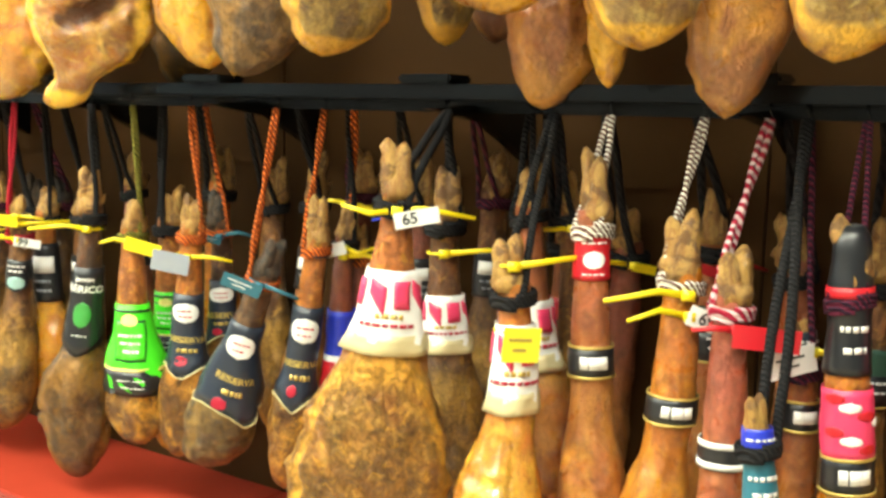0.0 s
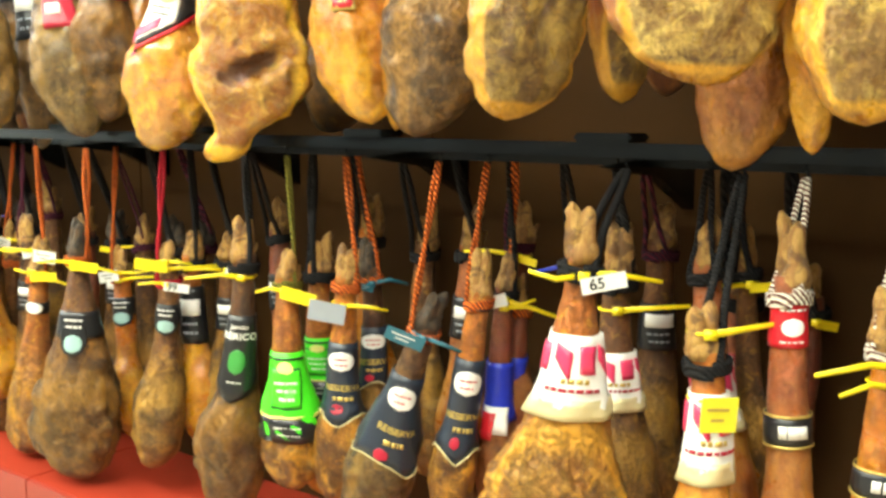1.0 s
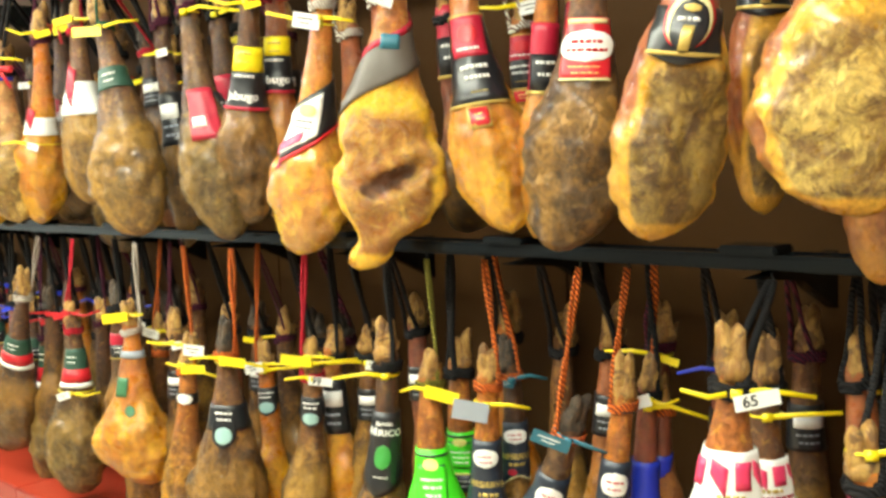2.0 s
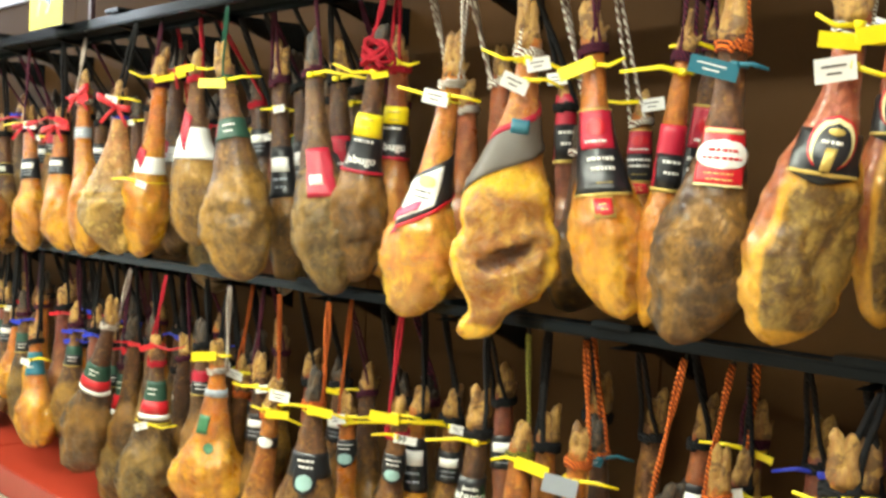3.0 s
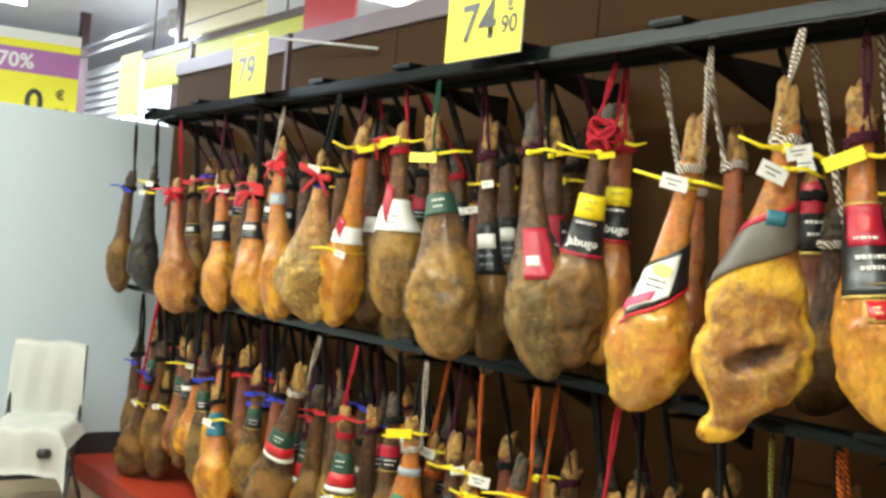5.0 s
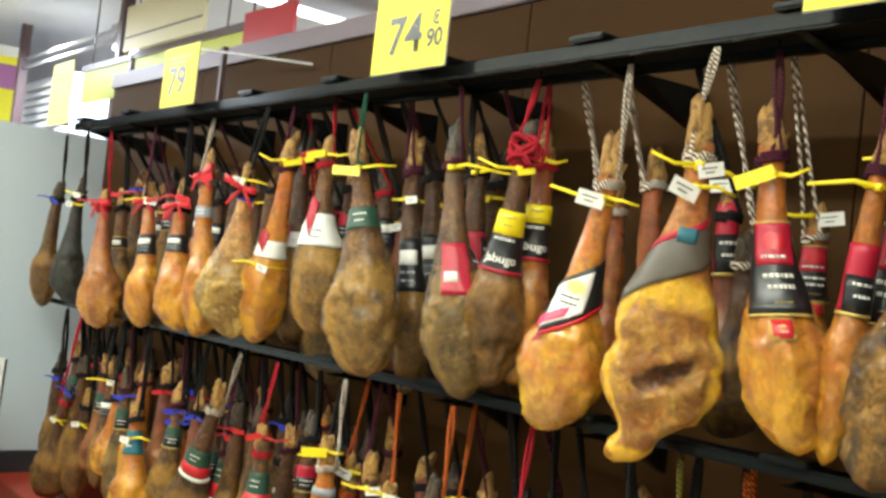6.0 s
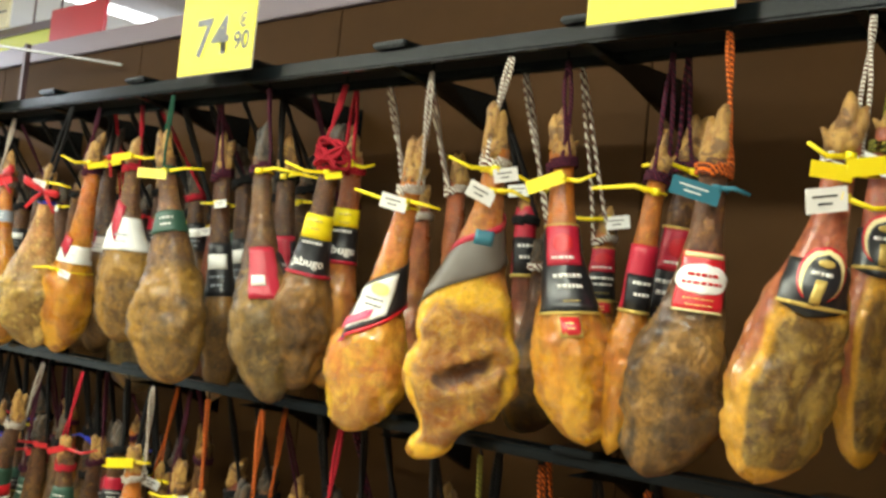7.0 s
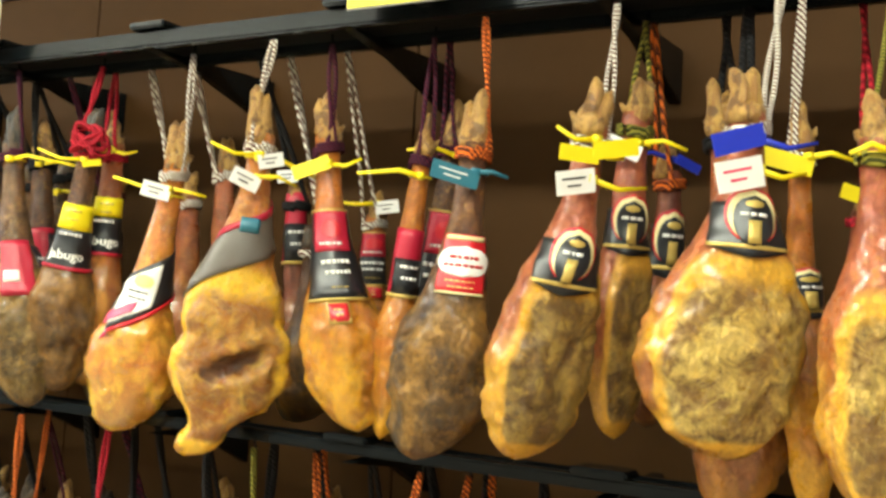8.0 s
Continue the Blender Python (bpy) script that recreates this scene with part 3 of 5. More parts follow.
def wrap(h, s0, s1, ac, half, mat, name, off=0.003, shape="rect", parent=None, label="", n=14, m=9, wave=0.0):
    """A thin sheet bent over the ham. ac: degrees from the ham's front; half: half width in metres, or None for all round."""
    bm = bmesh.new()
    ac = radians(ac)
    off = 0.003 + (off - 0.003) * 0.55
    outer, inner = [], []
    for i in range(m + 1):
        v = i / m
        ro, ri = [], []
        for j in range(n + 1):
            u = 2 * j / n - 1
            s = s0 + (s1 - s0) * v
            if shape == "shield":
                s += (s1 - s0) * 0.24 * v * (1 - abs(u) ** 1.3)
            elif shape == "arch":
                s -= (s1 - s0) * 0.45 * (1 - v) * (1 - u * u) - 0.0
            elif shape == "scallop":
                s += (s1 - s0) * 0.17 * v * (1 - abs(math.sin(1.5 * u * 3.08 + h.seed)))
            elif shape == "rise":
                s -= 0.072 * u * (half or 0.1) / 0.1
            elif shape == "steep":
                s -= 0.085 * (u * (half or 0.1) + (ac - radians(front(h))) * 0.05) / 0.095
            elif shape == "skew":
                s += (s1 - s0) * 0.5 * u * (0.4 + 0.6 * v)
            w = 1.0
            if shape == "oval":
                w = math.sqrt(max(1 - (2 * v - 1) ** 2, 0.0004))
            r = max(h.radius(s), 0.012)
            a = ac + u * (math.pi * 0.98 if half is None else min(half * w / r, 2.9))
            o = off + (0.004 * wave * math.sin(a * 5 + v * 3) if wave else 0)
            ro.append(bm.verts.new(h.at(s, a, o + 0.0012, rough=True)))
            ri.append(bm.verts.new(h.at(s, a, o, rough=True)))
        outer.append(ro)
        inner.append(ri)
    for i in range(m):
        for j in range(n):
            bm.faces.new((outer[i][j], outer[i + 1][j], outer[i + 1][j + 1], outer[i][j + 1]))
            bm.faces.new((inner[i][j + 1], inner[i + 1][j + 1], inner[i + 1][j], inner[i][j]))
    for i in range(m):
        bm.faces.new((outer[i][0], inner[i][0], inner[i + 1][0], outer[i + 1][0]))
        bm.faces.new((outer[i + 1][n], inner[i + 1][n], inner[i][n], outer[i][n]))
    for j in range(n):
        bm.faces.new((outer[0][j + 1], inner[0][j + 1], inner[0][j], outer[0][j]))
        bm.faces.new((outer[m][j], inner[m][j], inner[m][j + 1], outer[m][j + 1]))
    return part(name, bm, mat, parent or h.ob, label)


def words(h, text, size, s, ac, mat, off, parent, turn=0.0, name="lettering"):
    """Letters bent over the ham."""
    bm = text_mesh(text, size)
    c, d = math.cos(radians(turn)), math.sin(radians(turn))
    for v in bm.verts:
        px, py = v.co.x * c - v.co.y * d, v.co.x * d + v.co.y * c
        ss = s - py / h.L
        v.co = h.at(ss, radians(ac) + px / max(h.radius(ss), 0.015), 0.0045 + (off - 0.003) * 0.55)
    return part(name, bm, mat, parent, smooth=False)


def bars(h, s, ac, half, rows, mat, off, parent, gap=0.018, thick=0.008):
    """Unreadable small print as plain bars, word by word."""
    rnd = random.Random(int(1000 * s) + h.seed)
    for i in range(rows):
        full = half * (1 - 0.18 * (i % 3))
        s0 = s + i * gap
        x = -full
        r = max(h.radius(s0), 0.015)
        while x < full - 0.006:
            w = min(rnd.uniform(0.006, 0.014), full - x)
            wrap(h, s0, s0 + thick * 0.6, ac + math.degrees((x + w / 2) / r), w / 2 - 0.0012, mat, "print_bar", off, parent=parent, n=2, m=1)
            x += w


def front(h):
    return ANG - h.yaw


def sleeve(h, s0, s1, look_of, style):
    c = front(h)
    mats = {"black": INK, "grey": GREY, "blue": BLUE, "red": CRIM, "pinkwhite": WHITE, "darkgreen": DGREEN, "redblack": CRIM, "bluelab": BLUE, "redlab": RED, "navy": NAVY,
            "bluecap": BLUE, "teal": TEAL, "blackred": INK, "pink": PINK}
    sl = wrap(h, s0, s1, c + (12 if style == 2 else 0), 0.036 if style == 2 else None, mats[look_of], "label_sleeve", 0.003, label="printed label sleeve round the shank", n=24)
    mid, hgt = (s0 + s1) / 2, s1 - s0
    if style == 1 and look_of == "black":
        wrap(h, s0 + hgt * 0.22, s0 + hgt * 0.5, c, 0.03, WHITE, "print_bar", 0.0055, parent=sl, n=8, m=2)
        bars(h, s0 + hgt * 0.62, c, 0.025, 2, GREY, 0.0055, sl, hgt * 0.16, hgt * 0.08)
    elif style == 1:
        wrap(h, s0 + hgt * 0.45, s1 - hgt * 0.02, c + 15, 0.04, INK, "label_band", 0.0055, parent=sl, n=10, m=3)
        bars(h, s0 + hgt * 0.55, c + 15, 0.022, 2, WHITE, 0.008, sl, hgt * 0.17, hgt * 0.07)
        wrap(h, s1 - hgt * 0.02, s1 + hgt * 0.03, c, 0.05, GOLDINK, "label_edge", 0.006, parent=sl, m=1)
    elif style == 2:
        wrap(h, s0 + hgt * 0.55, s0 + hgt * 0.75, c, 0.013, WHITE, "sticker", 0.0055, parent=sl, n=4, m=2)
        wrap(h, s0 + hgt * 0.1, s1 - hgt * 0.15, c + 85, 0.03, INK, "label_band", 0.0055, parent=sl, n=8, m=4)
        bars(h, s0 + hgt * 0.3, c + 80, 0.02, 2, WHITE, 0.008, sl, hgt * 0.2, hgt * 0.1)
    elif style == 3:
        wrap(h, s0 + hgt * 0.35, s0 + hgt * 0.75, c, 0.016, WHITE, "emblem", 0.0055, shape="oval", parent=sl)
        bars(h, s0 + hgt * 0.15, c, 0.02, 1, WHITE, 0.0055, sl, hgt * 0.2, hgt * 0.08)
        bars(h, s0 + hgt * 0.85, c, 0.02, 1, WHITE, 0.0055, sl, hgt * 0.2, hgt * 0.06)
    elif look_of == "pinkwhite":
        wrap(h, s0 - hgt * 0.5, s0 + hgt * 0.35, c - 40, 0.03, CRIM, "label_band", 0.005, parent=sl, shape="skew", n=8, m=3)
        bars(h, s0 + hgt * 0.5, c, 0.02, 2, GREY, 0.0055, sl, hgt * 0.2, hgt * 0.1)
    elif look_of == "pink":
        for i in range(7):
            wrap(h, s0 + hgt * (0.05 + 0.12 * i), s0 + hgt * (0.2 + 0.12 * i), c - 50 + 37 * (i * 5 % 4), 0.014, WHITE if i % 2 else RED, "flower_print", 0.0055, shape="oval", parent=sl, n=8, m=5)
    elif look_of == "blackred":
        wrap(h, s1 - hgt * 0.22, s1 - hgt * 0.08, c, None, RED, "label_band", 0.006, parent=sl, n=24, m=2)
    elif look_of == "bluelab":
        wrap(h, s0 + hgt * 0.75, s1 + hgt * 0.2, c - 15, 0.025, WHITE, "sticker", 0.006, parent=sl, n=8, m=3)
        wrap(h, s1 - hgt * 0.15, s1 + hgt * 0.3, c - 35, 0.015, RED, "sticker", 0.008, parent=sl, n=8, m=3)
    else:
        bars(h, s0 + hgt * 0.3, c, 0.02, 2, WHITE, 0.0055, sl, hgt * 0.3, hgt * 0.14)
    return sl


def band(h, s0, s1, look_of):
    c = front(h)
    hgt = s1 - s0
    b = wrap(h, s0, s1, c, None, INK, "label_band", 0.003, label="black label band with gold edges", n=24, m=3)
    if look_of == "stripe":
        for q in (0.0, 0.72):
            wrap(h, s0 + hgt * q, s0 + hgt * (q + 0.22), c, None, WHITE, "label_edge", 0.006, parent=b, n=24, m=1)
    elif look_of == "oval":
        wrap(h, s0, s1, c, 0.025, WHITE, "emblem", 0.006, shape="oval", parent=b)
    else:
        for q in (-0.04, 0.96):
            wrap(h, s0 + hgt * q, s0 + hgt * (q + 0.09), c, None, GOLDINK, "label_edge", 0.0055, parent=b, n=24, m=1)
        for q in (-28, 0, 24):
            wrap(h, s0 + hgt * 0.3, s0 + hgt * 0.72, c + q, 0.006 if q else 0.009, WHITE, "print_bar", 0.0055, parent=b, n=4, m=1)


def navi(h, s0, s1):
    c = front(h)
    d = s1 - s0
    sl = wrap(h, s0, s1, c, 0.075, INK, "label_sleeve", 0.003, label="black and red label sleeve with gold edges", n=20)
    wrap(h, s0 + d * 0.01, s0 + d * 0.46, c, 0.04, CRIM, "label_field", 0.006, parent=sl)
    wrap(h, s0 + d * 0.1, s0 + d * 0.32, c, 0.02, RED, "emblem", 0.008, shape="oval", parent=sl)
    wrap(h, s0 - d * 0.015, s0 + d * 0.015, c, 0.075, GOLDINK, "label_edge", 0.0065, parent=sl, m=1)
    bars(h, s0 + d * 0.36, c, 0.026, 1, WHITE, 0.009, sl, 0.02, 0.014)
    bars(h, s0 + d * 0.56, c, 0.033, 2, WHITE, 0.006, sl, d * 0.12, d * 0.075)
    bars(h, s0 + d * 0.86, c, 0.02, 1, GOLDINK, 0.006, sl, 0.02, 0.006)
    wrap(h, s1 - d * 0.015, s1 + d * 0.015, c, 0.075, GOLDINK, "label_edge", 0.0065, parent=sl, m=1)
    wrap(h, s1 + d * 0.03, s1 + d * 0.27, c - 8, 0.026, GOLDINK, "sticker", 0.005, parent=sl, n=6, m=3)
    wrap(h, s1 + d * 0.05, s1 + d * 0.25, c - 8, 0.022, RED, "sticker", 0.0075, parent=sl, n=6, m=3)
    bars(h, s1 + d * 0.11, c - 8, 0.011, 2, PALEPAPER, 0.0095, sl, d * 0.06, d * 0.025)


def alp(h, s0, s1):
    c = front(h)
    d = s1 - s0
    sl = wrap(h, s0, s1, c, 0.047, RED, "label_sleeve", 0.004, label="red label with a white oval", n=16)
    wrap(h, s0 + d * 0.02, s0 + d * 0.1, c, 0.04, CREAMINK, "label_edge", 0.0065, parent=sl, m=1)
    wrap(h, s0 + d * 0.2, s0 + d * 0.72, c, 0.052, WHITE, "emblem", 0.008, shape="oval", parent=sl, n=18, m=12)
    bars(h, s0 + d * 0.36, c, 0.028, 1, RED, 0.0105, sl, d * 0.15, d * 0.09)
    bars(h, s0 + d * 0.5, c, 0.036, 1, RED, 0.0105, sl, d * 0.15, d * 0.08)
    bars(h, s0 + d * 0.78, c, 0.03, 2, PALEPAPER, 0.0065, sl, d * 0.1, d * 0.03)
    wrap(h, s1 - d * 0.03, s1 + d * 0.01, c, 0.047, CREAMINK, "label_edge", 0.0065, parent=sl, m=1)


def jab(h, s0, s1, s2):
    c = front(h)
    y = wrap(h, s0, s1, c, None, YELLOW, "label_band", 0.0035, label="bright yellow label band", n=24, m=3)
    bars(h, s0 + 0.02, c, 0.018, 2, GOLDINK, 0.006, y, 0.03, 0.012)
    b = wrap(h, s1, s2, c, None, INK, "label_sleeve", 0.003, label="black label sleeve with white script", n=24)
    bars(h, s1 + 0.012, c, 0.03, 1, WHITE, 0.0055, b, 0.02, 0.016)
    words(h, "Jabugo", 0.033, (s1 + s2) / 2 + 0.02, c, WHITE, 0.0065, b)
    wrap(h, s2 - 0.012, s2, c, None, CRIM, "label_edge", 0.006, parent=b, n=24, m=1)


def emb(h, s0, s1, slant):
    c = front(h)
    d = s1 - s0
    sl = wrap(h, s0 + d * 0.25, s1, c, 0.066, INK, "label_sleeve", 0.004, shape="shield", label="black shield label with gold and red arch", n=20)
    wrap(h, s1 - d * 0.04, s1 + d * 0.02, c, 0.066, GOLDINK, "label_edge", 0.0065, shape="shield", parent=sl, m=2, n=20)
    wrap(h, s0 - d * 0.02, s0 + d * 0.95, c, 0.039, RED, "emblem", 0.008, shape="oval", parent=sl, n=18, m=12)
    wrap(h, s0 + d * 0.03, s0 + d * 0.93, c, 0.034, CREAMINK, "emblem", 0.010, shape="oval", parent=sl, n=18, m=12)
    wrap(h, s0 + d * 0.12, s0 + d * 0.98, c, 0.027, INK, "emblem", 0.012, shape="oval", parent=sl, n=18, m=12)
    bars(h, s0 + d * 0.42, c, 0.019, 1, WHITE, 0.0145, sl, 0.02, d * 0.1)
    wrap(h, s0 + d * 0.55, s0 + d * 0.95, c, 0.008, GOLDINK, "emblem", 0.0145, parent=sl, n=4, m=3)
    wrap(h, s0 + d * 0.2, s0 + d * 0.34, c, 0.012, GOLDINK, "emblem", 0.0145, shape="oval", parent=sl, n=8, m=5)


def elp(h, s0, s1):
    c = front(h)
    d = s1 - s0
    sl = wrap(h, s0, s1, c, 0.10, WHITE, "label_sleeve", 0.005, label="white paper label with pink shapes and gold foot", n=22, wave=0.6)
    for i, q in enumerate((-0.052, -0.018, 0.016, 0.046)):
        r = h.radius(s0 + d * 0.3)
        wrap(h, s0 + d * (0.12 + 0.03 * (i % 2)), s0 + d * (0.46 - 0.04 * (i % 2)), c + math.degrees(q / r), 0.012, PINK, "label_shape", 0.0095, parent=sl, n=4, m=3, shape="skew" if i % 2 else "rect")
    bars(h, s0 + d * 0.52, c, 0.02, 1, GOLDINK, 0.0095, sl, 0.02, d * 0.1)
    bars(h, s0 + d * 0.64, c, 0.044, 1, CRIM, 0.0095, sl, 0.02, d * 0.07)
    wrap(h, s0 + d * 0.78, s1 + d * 0.03, c, 0.10, FOIL, "label_foot", 0.0095, parent=sl, n=22, m=3, wave=0.6)


def green(h, s0, s1):
    c = front(h)
    d = s1 - s0
    sl = wrap(h, s0, s1, c, None, LIME, "label_sleeve", 0.003, label="bright green label sleeve with black foot", n=24)
    wrap(h, s0 + d * 0.06, s0 + d * 0.09, c, 0.06, INK, "print_bar", 0.0055, parent=sl, m=1)
    wrap(h, s0 + d * 0.18, s0 + d * 0.62, c, 0.034, DGREEN, "label_field", 0.0055, shape="rect", parent=sl)
    wrap(h, s0 + d * 0.2, s0 + d * 0.6, c, 0.031, LIME, "label_field", 0.0075, parent=sl)
    wrap(h, s0 + d * 0.1, s0 + d * 0.24, c, 0.016, PALEPAPER, "emblem", 0.0095, shape="oval", parent=sl)
    bars(h, s0 + d * 0.33, c, 0.024, 3, WHITE, 0.0095, sl, d * 0.085, d * 0.05)
    wrap(h, s0 + d * 0.73, s1 + d * 0.02, c, None, INK, "label_foot", 0.0055, parent=sl, n=24, m=3)
    wrap(h, s0 + d * 0.70, s0 + d * 0.73, c, None, PALEPAPER, "label_edge", 0.0065, parent=sl, n=24, m=1)
    bars(h, s0 + d * 0.83, c, 0.028, 2, WHITE, 0.008, sl, d * 0.08, d * 0.025)


def hem(h, s1, d, c, parent):
    """The gold edge that follows a scalloped label's foot."""
    pts = []
    for q in range(61):
        u = 2 * q / 60 - 1
        pts.append(h.at(s1 + d * 0.17 * (1 - abs(math.sin(1.5 * u * 3.08 + h.seed))), radians(c) + u * math.pi * 0.98, 0.005))
    part("label_edge", tube(bmesh.new(), pts, 0.0018, 5), CREAMINK, parent)


def res(h, s0, s1):
    c = front(h)
    d = s1 - s0
    sl = wrap(h, s0, s1, c, None, NAVY, "label_sleeve", 0.0035, shape="scallop", label="dark navy pointed label with a white oval", n=40)
    hem(h, s1, d, c, sl)
    wrap(h, s0 + d * 0.12, s0 + d * 0.40, c, 0.030, WHITE, "emblem", 0.007, shape="oval", parent=sl, n=16, m=10)
    bars(h, s0 + d * 0.22, c, 0.018, 2, RED, 0.0095, sl, d * 0.08, d * 0.03)
    words(h, "RESERVA", 0.02, s0 + d * 0.64, c + 8, GOLDINK, 0.0065, sl)
    bars(h, s0 + d * 0.76, c + 8, 0.02, 1, GOLDINK, 0.0065, sl, d * 0.12, d * 0.09)
    wrap(h, s0 + d * 0.86, s0 + d * 1.0, c - 10, 0.01, CRIM, "emblem", 0.0065, shape="oval", parent=sl, n=8, m=5)


def iber(h, s0, s1):
    c = front(h)
    d = s1 - s0
    sl = wrap(h, s0, s1, c, 0.075, INK, "label_sleeve", 0.0035, label="black label with white lettering and green emblem", n=20, shape="shield")
    words(h, "IBÉRICO", 0.024, s0 + d * 0.30, c, WHITE, 0.007, sl)
    words(h, "Jamón", 0.016, s0 + d * 0.16, c, WHITE, 0.007, sl)
    wrap(h, s0 + d * 0.48, s0 + d * 0.84, c, 0.02, plain("emblem_green", (0.05, 0.3, 0.06), 0.4), "emblem", 0.007, shape="oval", parent=sl)
    bars(h, s0 + d * 0.95, c, 0.02, 1, WHITE, 0.007, sl, 0.02, 0.006)


def ovl(h, s0, s1):
    c = front(h)
    d = s1 - s0
    b = wrap(h, s0, s0 + d * 0.6, c, None, INK, "label_sleeve", 0.003, label="black collar label with a pale oval", n=24, m=5)
    wrap(h, s0 + d * 0.15, s1, c, 0.034, INK, "label_field", 0.007, shape="oval", parent=b, n=14, m=10)
    bars(h, s0 + d * 0.16, c, 0.024, 2, WHITE, 0.0095, b, d * 0.15, d * 0.08)
    wrap(h, s0 + d * 0.5, s0 + d * 0.9, c, 0.022, plain("label_pale_teal", (0.3, 0.48, 0.46), 0.4), "emblem", 0.0095, shape="oval", parent=b)


def rb(h, s0, s1):
    c = front(h)
    d = s1 - s0
    b = wrap(h, s0, s1, c, None, DGREEN, "label_sleeve", 0.003, label="dark label sleeve with red foot and white edge", n=24)
    wrap(h, s0 + d * 0.55, s0 + d * 0.9, c, None, RED, "label_band", 0.0055, parent=b, n=24, m=2)
    wrap(h, s0 + d * 0.92, s0 + d * 1.05, c, None, WHITE, "label_edge", 0.0055, parent=b, n=24, m=1)
    bars(h, s0 + d * 0.2, c, 0.02, 2, WHITE, 0.0055, b, d * 0.14, d * 0.06)


def wedge(h):
    c = front(h)
    sl = wrap(h, 0.44, 0.60, c, 0.095, INK, "label_sleeve", 0.003, shape="steep", label="slanting black label with painted white glare and red edge", n=24)
    # white field paints the glare across the black label
    wrap(h, 0.455, 0.592, c - 26, 0.045, WHITE, "label_field", 0.006, shape="steep", parent=sl, n=12)
    wrap(h, 0.475, 0.52, c - 14, 0.022, PALEPAPER, "emblem", 0.0085, shape="oval", parent=sl)
    wrap(h, 0.555, 0.592, c - 46, 0.034, PINK, "label_field", 0.0085, shape="steep", parent=sl, n=10, m=3)
    wrap(h, 0.60, 0.614, c, 0.095, RED, "label_edge", 0.006, shape="steep", parent=sl, m=1, n=24)
    bars(h, 0.53, c - 22, 0.026, 2, INK, 0.0085, sl, 0.02, 0.010)


def saddle(h):
    c = front(h)
    sl = wrap(h, 0.36, 0.50, c - 25, 0.12, plain("label_taupe", (0.10, 0.082, 0.068), 0.4, relief=0), "label_sleeve", 0.004, shape="rise", label="taupe label draped over the ham", n=20)
    wrap(h, 0.355, 0.375, c - 25, 0.12, CRIM, "label_edge", 0.0065, shape="rise", parent=sl, m=1)
    wrap(h, 0.34, 0.38, c + 5, 0.018, TEAL, "sticker", 0.0085, parent=sl, n=6, m=2)


def stamp(h):
    c = front(h)
    g = plain("ink_stamp_green", (0.04, 0.16, 0.07), 0.5)
    wrap(h, 0.4, 0.5, c - 25, 0.022, g, "stamp", 0.001, n=6, m=4)
    wrap(h, 0.54, 0.6, c + 5, 0.016, g, "stamp", 0.001, shape="oval", n=8, m=5)
    wrap(h, 0.26, 0.3, c, None, GREY, "label_band", 0.003, n=24, m=2)


def strap(bm, points, widths, thick=0.0022):
    """A flat plastic tail: a strip on edge, tapering along its points."""
    pts = [Vector(p) for p in points]
    rows = []
    for i, p in enumerate(pts):
        d = (pts[min(i + 1, len(pts) - 1)] - pts[max(i - 1, 0)]).normalized()
        up = (Vector((0, 0, 1)) - d * d.z).normalized()
        side = d.cross(up)
        w = widths[i] / 2
        rows.append([bm.verts.new(p + up * u * w + side * t * thick / 2) for u, t in ((-1, -1), (1, -1), (1, 1), (-1, 1))])
    for r0, r1 in zip(rows, rows[1:]):
        for j in range(4):
            bm.faces.new((r0[j], r1[j], r1[(j + 1) % 4], r0[(j + 1) % 4]))
    bm.faces.new(rows[0])
    bm.faces.new(rows[-1][::-1])


TAGS = {"yellow": YELLOW, "white": WHITE, "blue": BLUE, "red": RED, "redtag": RED, "teal": TEAL, "tealtag": TEAL, "grey": GREY, "bluewhite": WHITE, "pinkwhite": WHITE,
        "yellowpaper": PAPER, "white69": WHITE, "white65": WHITE, "white99": WHITE}


